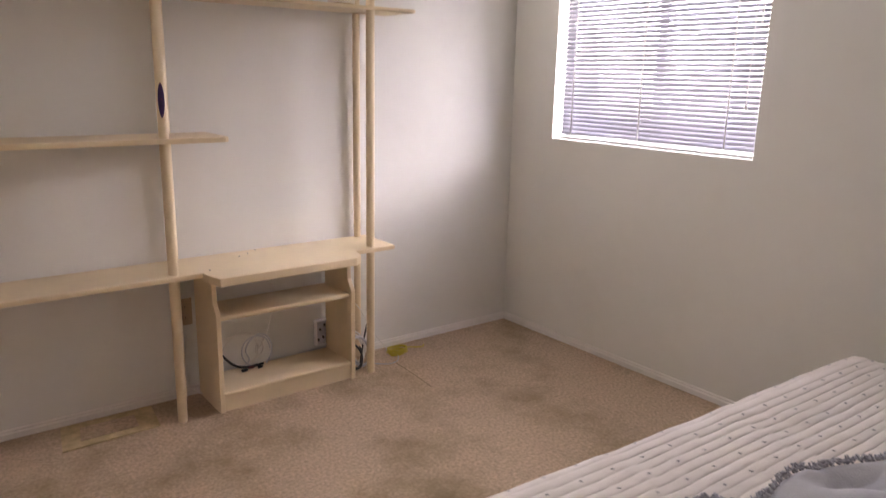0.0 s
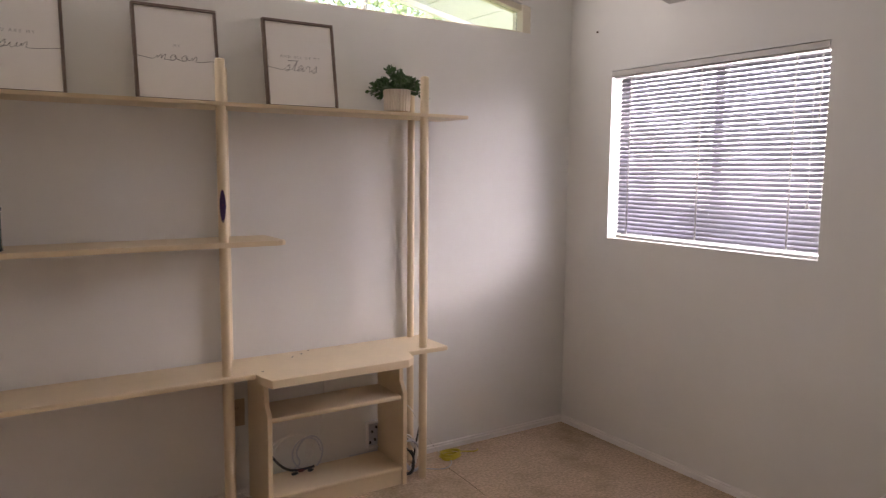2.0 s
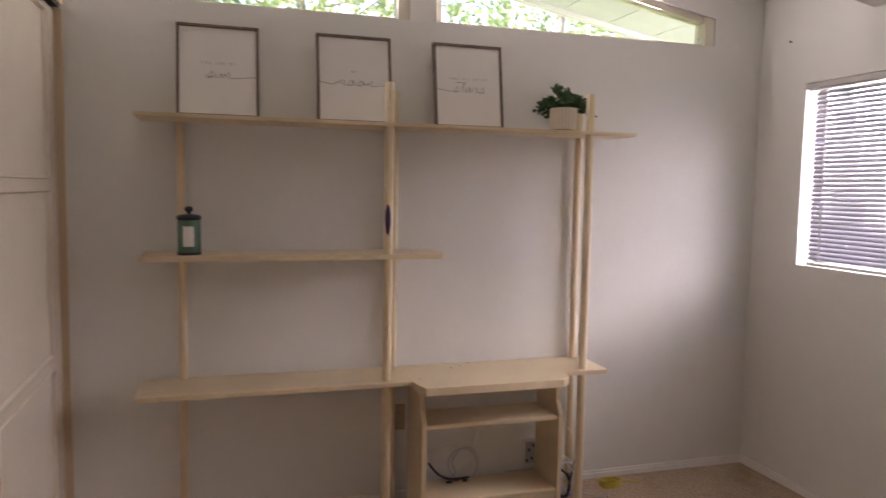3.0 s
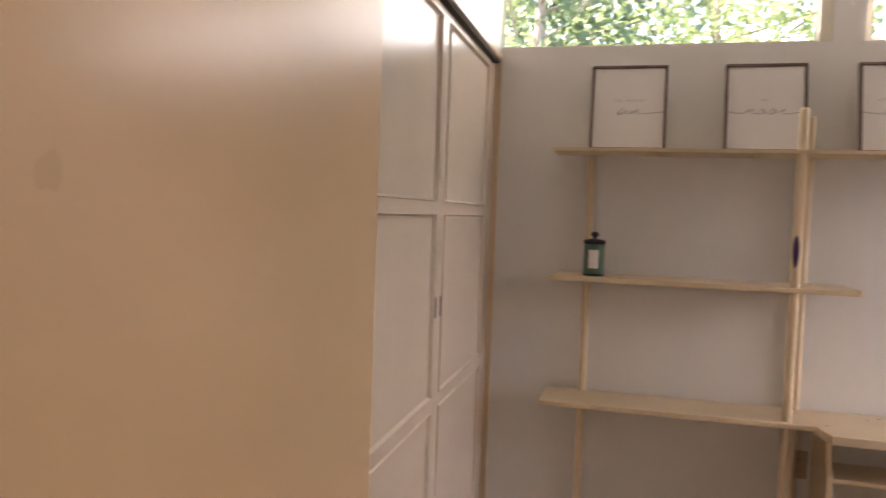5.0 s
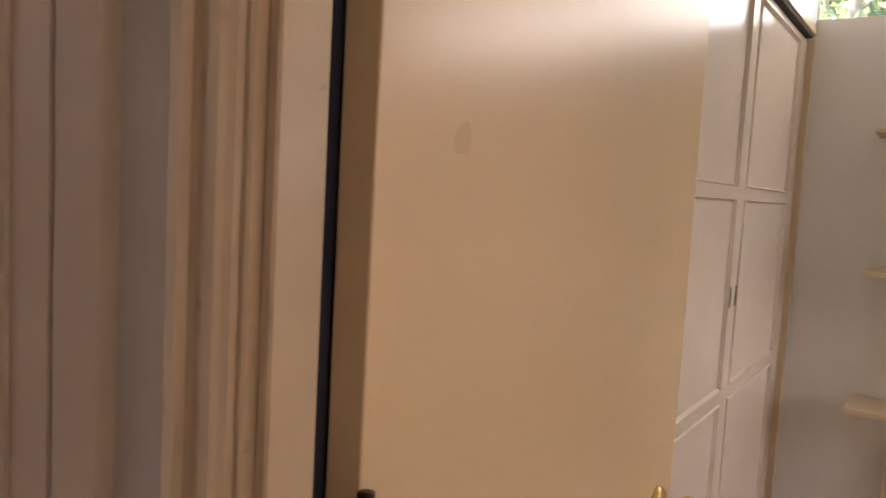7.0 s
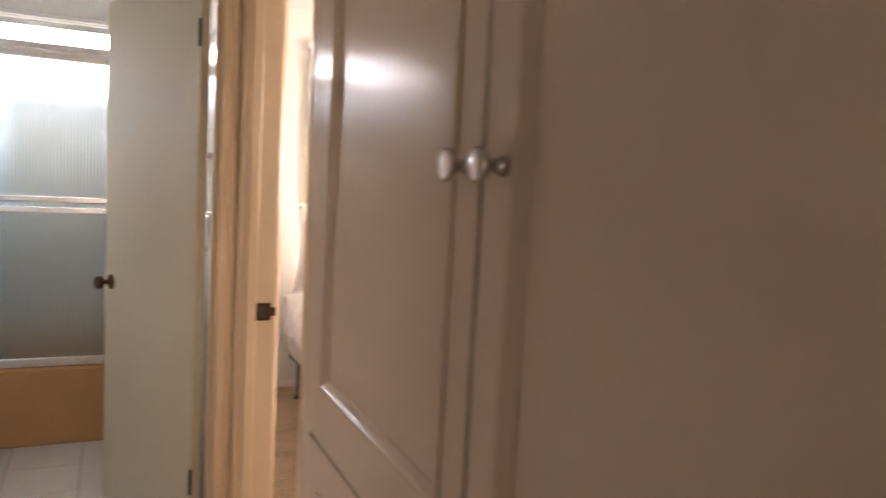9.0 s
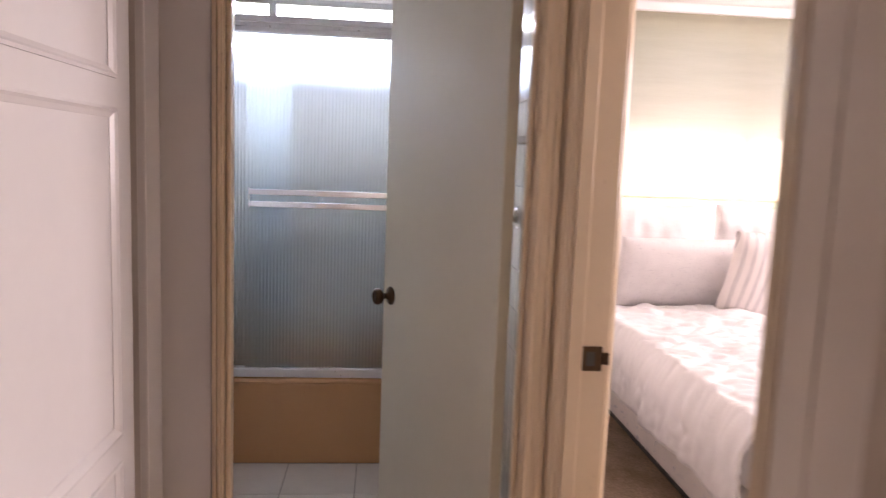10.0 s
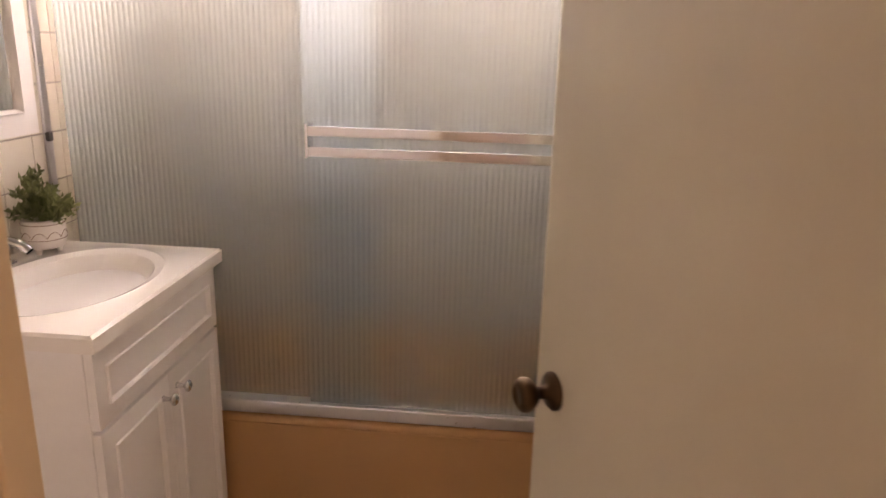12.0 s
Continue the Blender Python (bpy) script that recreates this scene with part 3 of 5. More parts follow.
def pillow_bm(w, h, d, seed=0, wrinkle=0.006, n=34):
    """A pillow standing in local x (width) and z (height), d thick, with pointed corners."""
    bm = bmesh.new()
    layers = []
    for side in (1, -1):
        vs = []
        for j in range(n + 1):
            row = []
            for i in range(n + 1):
                u, v = i / n, j / n
                a, c = 2 * u - 1, 2 * v - 1
                t = (max(0, (1 - abs(a) ** 2.6)) * max(0, (1 - abs(c) ** 2.6))) ** 0.5
                pin = 1 - 0.07 * (1 - abs(c) ** 2) * abs(a) ** 3
                pin2 = 1 - 0.07 * (1 - abs(a) ** 2) * abs(c) ** 3
                x, z = a * w / 2 * pin, c * h / 2 * pin2
                wv = noise.noise(Vector((x * 7 + seed, z * 7, seed * 3.1))) + 0.5 * noise.noise(Vector((x * 19 + seed, z * 19, 5)))
                y = side * (d / 2 * t + wrinkle * wv * min(1, t * 3))
                row.append((x, y, z + h / 2))
            vs.append(row)
        layers.append(vs)
    front = [[bm.verts.new(p) for p in row] for row in layers[0]]
    back = [[front[j][i] if i in (0, n) or j in (0, n) else bm.verts.new(layers[1][j][i]) for i in range(n + 1)] for j in range(n + 1)]
    for g in (front, back):
        for j in range(n):
            for i in range(n):
                bm.faces.new((g[j][i], g[j][i + 1], g[j + 1][i + 1], g[j + 1][i]))
    bmesh.ops.recalc_face_normals(bm, faces=bm.faces)
    return bm


def striped(name, base, line, spacing):
    m = material(name, base, 0.9, var=0.03, scale=8, bump=0.3, bump_scale=200, spec=0.1)
    nt = m.node_tree
    N, L = nt.nodes, nt.links
    b = N["Principled BSDF"]
    src = b.inputs["Base Color"].links[0].from_socket
    co = N.new("ShaderNodeTexCoord")
    sp = N.new("ShaderNodeSeparateXYZ")
    L.new(co.outputs["Object"], sp.inputs[0])
    fr = N.new("ShaderNodeMath")
    fr.operation = "PINGPONG"
    fr.inputs[1].default_value = spacing / 2
    L.new(sp.outputs["X"], fr.inputs[0])
    g1 = N.new("ShaderNodeMath")
    g1.operation = "COMPARE"
    g1.inputs[1].default_value, g1.inputs[2].default_value = 0.0042, 0.0016
    L.new(fr.outputs[0], g1.inputs[0])
    mx = N.new("ShaderNodeMix")
    mx.data_type = "RGBA"
    L.new(g1.outputs[0], mx.inputs[0]), L.new(src, mx.inputs[6])
    mx.inputs[7].default_value = (*line, 1)
    L.new(mx.outputs[2], b.inputs["Base Color"])
    return m


def leaves_bm(count, place, size, rnd):
    """Small folded leaves; place() gives a point and a direction."""
    bm = bmesh.new()
    for _ in range(count):
        p, d = place()
        d = Vector(d).normalized()
        side = d.cross(Vector((rnd.uniform(-1, 1), rnd.uniform(-1, 1), rnd.uniform(-1, 1)))).normalized()
        up = side.cross(d).normalized()
        l = size * rnd.uniform(0.6, 1.3)
        w = l * rnd.uniform(0.3, 0.42)
        a = bm.verts.new(p)
        b1 = bm.verts.new(p + d * l * 0.5 + side * w + up * w * 0.35)
        b2 = bm.verts.new(p + d * l * 0.5 - side * w + up * w * 0.35)
        c = bm.verts.new(p + d * l - up * l * 0.1)
        bm.faces.new((a, b1, c)), bm.faces.new((a, c, b2))
    return bm


def tube(points, r, mat, parent, name, label="", smooth=6, res=3):
    cu = bpy.data.curves.new(name, "CURVE")
    cu.dimensions, cu.bevel_depth, cu.bevel_resolution, cu.resolution_u = "3D", r, res, smooth
    sp = cu.splines.new("NURBS")
    sp.points.add(len(points) - 1)
    for q, p in zip(sp.points, points):
        q.co = (*p, 1)
    sp.use_endpoint_u, sp.order_u = True, 4
    cu.materials.append(mat)
    tmp = bpy.data.objects.new(name, cu)
    me = bpy.data.meshes.new_from_object(tmp)
    bpy.data.objects.remove(tmp)
    me.shade_smooth()
    ob = new(name, me)
    if parent:
        ob.parent = parent
    if label:
        ob["label"] = label
    return ob


# ---- windows
GLASS = bpy.data.materials.new("window_glass")
GLASS.use_nodes = True
_b = GLASS.node_tree.nodes["Principled BSDF"]
_b.inputs["Transmission Weight"].default_value, _b.inputs["Roughness"].default_value, _b.inputs["IOR"].default_value = 1.0, 0.0, 1.45
_b.inputs["Base Color"].default_value = (0.95, 0.98, 0.97, 1)


def glass_pane(name, bm, parent, mat=None):
    ob = part(name, bm, mat or GLASS, parent)
    ob.visible_shadow = False
    return ob


FRAME = material("window_frame_paint", (0.74, 0.68, 0.55), 0.4, var=0.05, scale=8)
# high north windows
high = thing("window_high", "high clerestory windows with cream frames under the sloping roof", "window", kind="structure")


def top_at(x):
    return ceil_z(x) - 0.161


for x0, x1 in ((-3.168, -1.80), (-1.682, -0.279)):
    part("frame_bottom", box(x0 + 0.03, x1 - 0.03, 0.03, 0.09, SILL + 0.001, SILL + 0.012), FRAME, high)
    part("frame_side", prism([(x0 + 0.0005, SILL + 0.001), (x0 + 0.03, SILL + 0.001), (x0 + 0.03, top_at(x0 + 0.03)), (x0 + 0.0005, top_at(x0))], "y", 0.03, 0.09), FRAME, high)
    part("frame_side", prism([(x1 - 0.05, SILL + 0.001), (x1 - 0.0005, SILL + 0.001), (x1 - 0.0005, top_at(x1)), (x1 - 0.05, top_at(x1 - 0.05))], "y", 0.005, 0.09), FRAME, high)
    part("frame_top", prism([(x0 + 0.031, top_at(x0 + 0.031) - 0.03), (x1 - 0.051, top_at(x1 - 0.051) - 0.03), (x1 - 0.051, top_at(x1 - 0.051)), (x0 + 0.031, top_at(x0 + 0.031))], "y", 0.02, 0.09), FRAME, high)
    glass_pane("pane", prism([(x0 + 0.031, SILL + 0.013), (x1 - 0.051, SILL + 0.013), (x1 - 0.051, top_at(x1 - 0.051) - 0.031), (x0 + 0.031, top_at(x0 + 0.031) - 0.031)], "y", 0.055, 0.061), high)
part("mullion", prism([(-1.8, SILL + 0.0005), (-1.682, SILL + 0.0005), (-1.682, top_at(-1.682)), (-1.8, top_at(-1.8))], "y", 0.001, 0.139), WALL, high)

# east window and its blind
east = thing("window_east", "sliding aluminium bedroom window behind a blind", "window", kind="structure")
y0, y1, z0, z1 = WIN
for n, bx in (("frame_bottom", box(0.10, 0.155, y0 + 0.001, y1 - 0.001, z0 + 0.001, z0 + 0.03)), ("frame_top", box(0.10, 0.155, y0 + 0.001, y1 - 0.001, z1 - 0.03, z1 - 0.001)), ("frame_side", box(0.10, 0.155, y0 + 0.001, y0 + 0.03, z0 + 0.031, z1 - 0.031)), ("frame_side", box(0.10, 0.155, y1 - 0.03, y1 - 0.001, z0 + 0.031, z1 - 0.031)), ("meeting_stile", box(0.105, 0.15, -0.885, -0.835, z0 + 0.031, z1 - 0.031))):
    part(n, bx, ALU, east)
glass_pane("pane", box(0.12, 0.125, y0 + 0.031, -0.886, z0 + 0.031, z1 - 0.031), east)
glass_pane("pane", box(0.13, 0.135, -0.834, y1 - 0.031, z0 + 0.031, z1 - 0.031), east)
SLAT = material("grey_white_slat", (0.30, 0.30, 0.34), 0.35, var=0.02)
blind = thing("venetian_blind", "white aluminium mini blind lowered and tilted nearly shut", "blind")
part("headrail", box(0.012, 0.042, y0 + 0.004, y1 - 0.004, z1 - 0.034, z1 - 0.002, 0.002), WHITE, blind)
part("valance", box(-0.006, 0.0, y0 + 0.003, y1 - 0.003, z1 - 0.03, z1 - 0.004, 0.002), material("valance_grey", (0.55, 0.53, 0.50), 0.4, var=0.05), blind)
pitch, tilt = 0.0207, radians(50)
slat_y0, slat_y1 = y0 + 0.012, y1 - 0.045
prof = []
for k in range(5):
    s = -0.0125 + 0.025 * k / 4
    prof.append((s, 0.0022 * (1 - (s / 0.0125) ** 2)))
prof2 = [(a * math.cos(tilt) - b * math.sin(tilt), a * math.sin(tilt) + b * math.cos(tilt)) for a, b in prof]
pts = [(a, b) for a, b in prof2] + [(a, b - 0.0004) for a, b in prof2[::-1]]
slat_me = None
zz = z1 - 0.05
while zz > z0 + 0.028:
    if slat_me is None:
        bm = bmesh.new()
        lo = [bm.verts.new((a, slat_y0, b)) for a, b in pts]
        hi = [bm.verts.new((a, slat_y1, b)) for a, b in pts]
        bm.faces.new(lo), bm.faces.new(hi[::-1])
        for i in range(len(pts)):
            j = (i + 1) % len(pts)
            bm.faces.new((lo[j], lo[i], hi[i], hi[j]))
        bmesh.ops.recalc_face_normals(bm, faces=bm.faces)
        slat_me = bpy.data.meshes.new("slat")
        bm.to_mesh(slat_me)
        bm.free()
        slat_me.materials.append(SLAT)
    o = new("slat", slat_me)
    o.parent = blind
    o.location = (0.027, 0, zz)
    zz -= pitch
part("bottom_rail", box(0.016, 0.038, slat_y0, slat_y1, z0 + 0.004, z0 + 0.018, 0.003), WHITE, blind)
for y in (-0.42, -0.83, -1.27):
    part("ladder_cord", box(0.0125, 0.0135, y - 0.003, y + 0.003, z0 + 0.019, z1 - 0.035), WHITE, blind)
part("tilt_wand", moved(lathe([(0.003, 0), (0.003, 0.26)], 8), 0.004, -1.38, z1 - 0.31), WHITE, blind)
part("pull_cord", box(0.006, 0.008, -1.352, -1.35, z0 + 0.22, z1 - 0.05), WHITE, blind)
part("cord_tassel", moved(lathe([(0.003, 0.02), (0.008, 0.0), (0.0005, -0.001)], 10), 0.007, -1.351, z0 + 0.2), WHITE, blind)
tagged(mesh_ob("ceiling_beam", prism([(-3.165, ceil_z(-3.165) - 0.172), (-0.001, ceil_z(0) - 0.172), (-0.001, ceil_z(0) - 0.001), (-3.165, ceil_z(-3.165) - 0.001)], "y", -0.74, -0.645), CEIL), "white painted exposed ceiling beam", "beam", kind="structure")
tagged(mesh_ob("wall_hook", moved(lathe([(0.0005, 0), (0.006, 0.0), (0.004, 0.006), (0.0005, 0.009)], 10, "x"), -0.01, -0.2, 2.1), BRASS), "tiny brass nail in the pale wall", "nail")

# second bedroom window and shade
west = thing("window_bedroom_west", "white framed bedroom window behind a lowered shade", "window", kind="structure")
a0, a1, c0, c1 = WIN2
xw = W_OUT - 0.10
for n, bx in (("frame_bottom", box(xw, xw + 0.05, a0 + 0.001, a1 - 0.001, c0 + 0.001, c0 + 0.04)), ("frame_top", box(xw, xw + 0.05, a0 + 0.001, a1 - 0.001, c1 - 0.04, c1 - 0.001)), ("frame_side", box(xw, xw + 0.05, a0 + 0.001, a0 + 0.04, c0 + 0.041, c1 - 0.041)), ("frame_side", box(xw, xw + 0.05, a1 - 0.04, a1 - 0.001, c0 + 0.041, c1 - 0.041)), ("meeting_stile", box(xw, xw + 0.05, -1.475, -1.435, c0 + 0.041, c1 - 0.041))):
    part(n, bx, WHITE, west)
glass_pane("pane", box(xw + 0.02, xw + 0.025, a0 + 0.041, -1.476, c0 + 0.041, c1 - 0.041), west)
glass_pane("pane", box(xw + 0.02, xw + 0.025, -1.434, a1 - 0.041, c0 + 0.041, c1 - 0.041), west)
SHADE = material("cream_shade_fabric", (0.44, 0.40, 0.32), 0.9, var=0.06, scale=2, translucent=0.5, bump=0.2, bump_scale=300, stretch=(1, 1, 10))
shade = thing("window_shade", "cream translucent fabric shade lowered over the window", "window shade")
bm = grid_mesh(30, 60, lambda u, v: (W_OUT + 0.03 + 0.0025 * math.sin(v * 60 * math.pi), a0 - 0.02 + u * (a1 - a0 + 0.04), 1.232 + v * 0.98))
part("fabric", bm, SHADE, shade)
part("headrail", box(W_OUT + 0.001, W_OUT + 0.055, a0 - 0.022, a1 + 0.022, 2.213, 2.26, 0.004), WHITE, shade)
part("bottom_rail", box(W_OUT + 0.02, W_OUT + 0.04, a0 - 0.02, a1 + 0.02, 1.215, 1.231, 0.003), material("shade_rail", (0.66, 0.55, 0.38), 0.5, var=0.05), shade)

# bathroom window
bw = thing("window_bath", "high aluminium bathroom window over the tub", "window", kind="structure")
a0, a1, c0, c1 = WIN3
for n, bx in (("frame_bottom", box(xw, xw + 0.04, a0 + 0.001, a1 - 0.001, c0 + 0.001, c0 + 0.025)), ("frame_top", box(xw, xw + 0.04, a0 + 0.001, a1 - 0.001, c1 - 0.03, c1 - 0.001)), ("frame_side", box(xw, xw + 0.04, a0 + 0.001, a0 + 0.03, c0 + 0.026, c1 - 0.031)), ("frame_side", box(xw, xw + 0.04, a1 - 0.03, a1 - 0.001, c0 + 0.026, c1 - 0.031)), ("meeting_stile", box(xw, xw + 0.04, -4.06, -4.02, c0 + 0.026, c1 - 0.031))):
    part(n, bx, ALU, bw)
glass_pane("pane", box(xw + 0.01, xw + 0.015, a0 + 0.031, -4.061, c0 + 0.026, c1 - 0.031), bw)
glass_pane("pane", box(xw + 0.01, xw + 0.015, -4.019, a1 - 0.031, c0 + 0.026, c1 - 0.031), bw)
tagged(mesh_ob("trim_bath_window", box(W_OUT + 0.001, W_OUT + 0.03, a0 - 0.05, -3.0105, c1 + 0.004, c1 + 0.03, 0.004), WHITE), "white ledge over the bathroom window", "trim", kind="structure")

# ---- bathroom
AP, RIM = -7.065, 0.391
tub = thing("bathtub", "tan enamelled steel bathtub with a plain apron", "bathtub")
TY0, TY1 = -4.742, -3.013
part("apron", box(AP - 0.035, AP, TY0, TY1, 0.0, RIM - 0.02, 0.004), TUB, tub)


def tub_basin():
    bm = bmesh.new()
    n = 48
    def ring(hx, hy, z, p):
        cx, cy = (AP - 0.745 / 2), (TY0 + TY1) / 2
        out = []
        for k in range(n):
            a = 2 * math.pi * k / n
            c, s = math.cos(a), math.sin(a)
            r = (abs(c) ** p + abs(s) ** p) ** (-1 / p)
            out.append(bm.verts.new((cx + hx * r * c, cy + hy * r * s, z)))
        return out
    rings = [ring(0.372, 0.863, RIM - 0.018, 24), ring(0.372, 0.863, RIM - 0.004, 24), ring(0.362, 0.853, RIM, 20), ring(0.30, 0.79, RIM - 0.004, 8), ring(0.285, 0.77, RIM - 0.03, 6), ring(0.24, 0.70, 0.10, 5), ring(0.18, 0.6, 0.06, 4)]
    for a, b in zip(rings, rings[1:]):
        for k in range(n):
            bm.faces.new((a[k], a[(k + 1) % n], b[(k + 1) % n], b[k]))
    bm.faces.new(rings[-1])
    bmesh.ops.recalc_face_normals(bm, faces=bm.faces)
    return bm


part("basin", tub_basin(), TUB, tub, "", True)

# reeded glass
REED = bpy.data.materials.new("reeded_glass")
REED.use_nodes = True
nt = REED.node_tree
N, L = nt.nodes, nt.links
_b = N["Principled BSDF"]
_b.inputs["Transmission Weight"].default_value, _b.inputs["Roughness"].default_value, _b.inputs["IOR"].default_value = 1.0, 0.03, 1.45
_b.inputs["Base Color"].default_value = (0.90, 0.96, 0.93, 1)
co = N.new("ShaderNodeTexCoord")
mp = N.new("ShaderNodeMapping")
mp.inputs["Scale"].default_value = (1, 1, 0.8)
nz = N.new("ShaderNodeTexNoise")
nz.inputs["Scale"].default_value = 110
am = N.new("ShaderNodeMath")
am.operation = "MULTIPLY_ADD"
am.inputs[1].default_value = 0.3
bp = N.new("ShaderNodeBump")
bp.inputs["Strength"].default_value, bp.inputs["Distance"].default_value = 1.0, 0.005
L.new(co.outputs["Object"], mp.inputs[0]), L.new(mp.outputs[0], nz.inputs["Vector"])
L.new(nz.outputs[0], am.inputs[0]), L.new(am.outputs[0], bp.inputs["Height"]), L.new(bp.outputs[0], _b.inputs["Normal"])
# blue lobe: the window's blue glow is put into the glass colour
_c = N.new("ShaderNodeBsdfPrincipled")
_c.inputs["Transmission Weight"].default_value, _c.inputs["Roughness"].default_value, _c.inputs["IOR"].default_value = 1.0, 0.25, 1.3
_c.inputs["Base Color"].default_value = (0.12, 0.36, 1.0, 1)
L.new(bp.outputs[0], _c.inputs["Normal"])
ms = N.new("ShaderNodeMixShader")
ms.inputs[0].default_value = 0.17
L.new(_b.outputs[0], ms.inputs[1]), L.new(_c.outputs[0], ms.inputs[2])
tl = N.new("ShaderNodeBsdfTranslucent")
tl.inputs[0].default_value = (0.86, 0.92, 0.88, 1)
m3 = N.new("ShaderNodeMixShader")
m3.inputs[0].default_value = 0.05
# pale blue lobe, coloured for the same veil of window glow
_d = N.new("ShaderNodeBsdfPrincipled")
_d.inputs["Transmission Weight"].default_value, _d.inputs["Roughness"].default_value, _d.inputs["IOR"].default_value = 1.0, 0.36, 1.3
_d.inputs["Base Color"].default_value = (0.70, 0.85, 0.95, 1)
m2 = N.new("ShaderNodeMixShader")
m2.inputs[0].default_value = 0.22
L.new(ms.outputs[0], m2.inputs[1]), L.new(_d.outputs[0], m2.inputs[2])
L.new(m2.outputs[0], m3.inputs[1]), L.new(tl.outputs[0], m3.inputs[2]), L.new(m3.outputs[0], N["Material Output"].inputs[0])


def reeded(x0, x1, y0, y1, z0, z1, flute=0.0145, depth=0.0019, seg=6):
    """A glass sheet with upright half-round flutes on its +x face."""
    bm = bmesh.new()
    n = int((y1 - y0) / flute) * seg
    prof = [(x1 + depth * math.sin(math.pi * (k % seg) / seg), y0 + (y1 - y0) * k / n) for k in range(n + 1)] + [(x0, y1), (x0, y0)]
    lo = [bm.verts.new((a, b, z0)) for a, b in prof]
    hi = [bm.verts.new((a, b, z1)) for a, b in prof]
    bm.faces.new(lo[::-1]), bm.faces.new(hi)
    for k in range(len(prof)):
        j = (k + 1) % len(prof)
        bm.faces.new((lo[k], lo[j], hi[j], hi[k])).smooth = k < n
    bmesh.ops.recalc_face_normals(bm, faces=bm.faces)
    for e in bm.edges:
        if len(e.link_faces) == 2 and e.calc_face_angle(0) > 0.9:
            e.smooth = False
    return bm


# darker bands paint the shading of the flutes into the glass colour
wv = N.new("ShaderNodeTexWave")
wv.bands_direction, wv.inputs["Scale"].default_value, wv.inputs["Distortion"].default_value, wv.inputs["Detail"].default_value = "Y", 21.7, 1.6, 2.0
gm = N.new("ShaderNodeMixRGB")
gm.inputs[1].default_value, gm.inputs[2].default_value = (0.89, 0.96, 0.90, 1), (0.97, 1.0, 0.97, 1)
ft = N.new("ShaderNodeMapping")
ft.inputs["Scale"].default_value = (1, 1, 0.12)
L.new(co.outputs["Object"], ft.inputs[0]), L.new(ft.outputs[0], wv.inputs[0]), L.new(wv.outputs[1], gm.inputs[0]), L.new(gm.outputs[0], _b.inputs["Base Color"]), L.new(gm.outputs[0], tl.inputs[0])

screen = thing("shower_screen", "sliding reeded glass shower doors in an aluminium frame", "shower door")
SX = AP - 0.045
part("bottom_track", box(SX - 0.03, SX + 0.03, TY0, TY1, RIM + 0.0015, RIM + 0.042, 0.004), ALU, screen)
for k, (a, b) in enumerate(((1.886, 1.905), (1.907, 1.925), (1.927, 1.955))):
    part("header_rail", box(SX - 0.032, SX + 0.032 - 0.004 * (k % 2), TY0, TY1, a, b, 0.003), ALU, screen)
for y in (TY0, TY1 - 0.014):
    part("wall_jamb", box(SX + 0.002, SX + 0.03, y + 0.0005, y + 0.0135, RIM + 0.043, 1.885, 0.003), ALU, screen)
for yy0, yy1, xx in ((-4.03, -3.045, SX + 0.012), (-4.695, -3.848, SX - 0.014)):
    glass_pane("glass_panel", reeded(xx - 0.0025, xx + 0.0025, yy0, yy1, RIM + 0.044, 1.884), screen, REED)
part("bumper", box(SX + 0.018, SX + 0.036, TY0 + 0.014, TY0 + 0.026, 1.16, 1.185, 0.002), BLACK, screen, "black rubber bumper")
bar = part("towel_bar", box(SX + 0.055, SX + 0.063, -4.012, -3.12, 1.204, 1.230, 0.003), CHROME, screen, "chrome double towel bar")
part("lower_bar", box(SX + 0.055, SX + 0.063, -4.012, -3.12, 1.152, 1.178, 0.003), CHROME, bar)
for y in (-4.0125, -3.145):
    part("bracket", box(SX + 0.0145, SX + 0.066, y - 0.0, y + 0.008, 1.148, 1.236, 0.002), CHROME, bar)

# vanity
VX0, VX1, VY, VH = -7.045, -6.438, -4.262, 0.896
WB = -4.7445
van = thing("vanity_cabinet", "white painted vanity cabinet with shaker drawer front and two doors", "vanity")
part("body", box(VX0 + 0.003, VX1 - 0.012, WB, VY - 0.025, 0.0, VH - 0.04, 0.003), WHITE, van)
vw = VX1 - VX0 - 0.03


def front(w, h, rail=0.045):
    return panel_leaf(w, h, [(rail, w - rail, rail, h - rail)], 0.018, 0.004, 0.006)


def faced(bm, x, z):
    """Turns a leaf to face +y, its right edge at x."""
    return moved(bm, m=Matrix.Translation((x, VY - 0.006, z)) @ pose(0, 0, 0, 0, 0, 180))


part("drawer_front", faced(front(vw, 0.165, 0.04), VX1 - 0.015, 0.685), WHITE, van)
for k in range(2):
    d = part("door", faced(front(vw / 2 - 0.002, 0.575), VX1 - 0.015 - k * (vw / 2 + 0.001), 0.10), WHITE, van)
    kx = VX1 - 0.015 - vw / 2 + (0.035 if k == 0 else -0.037)
    bm = moved(lathe([(0.0004, 0), (0.008, 0.0), (0.006, 0.004), (0.005, 0.016), (0.010, 0.022), (0.015, 0.026), (0.015, 0.030), (0.010, 0.034), (0.0004, 0.035)], 20, "y"), kx, VY - 0.0055, 0.626)
    part("knob", bm, CHROME, d, "chrome mushroom knob", True)
SINKW = material("cultured_marble", (0.86, 0.83, 0.78), 0.18, var=0.02, scale=4)


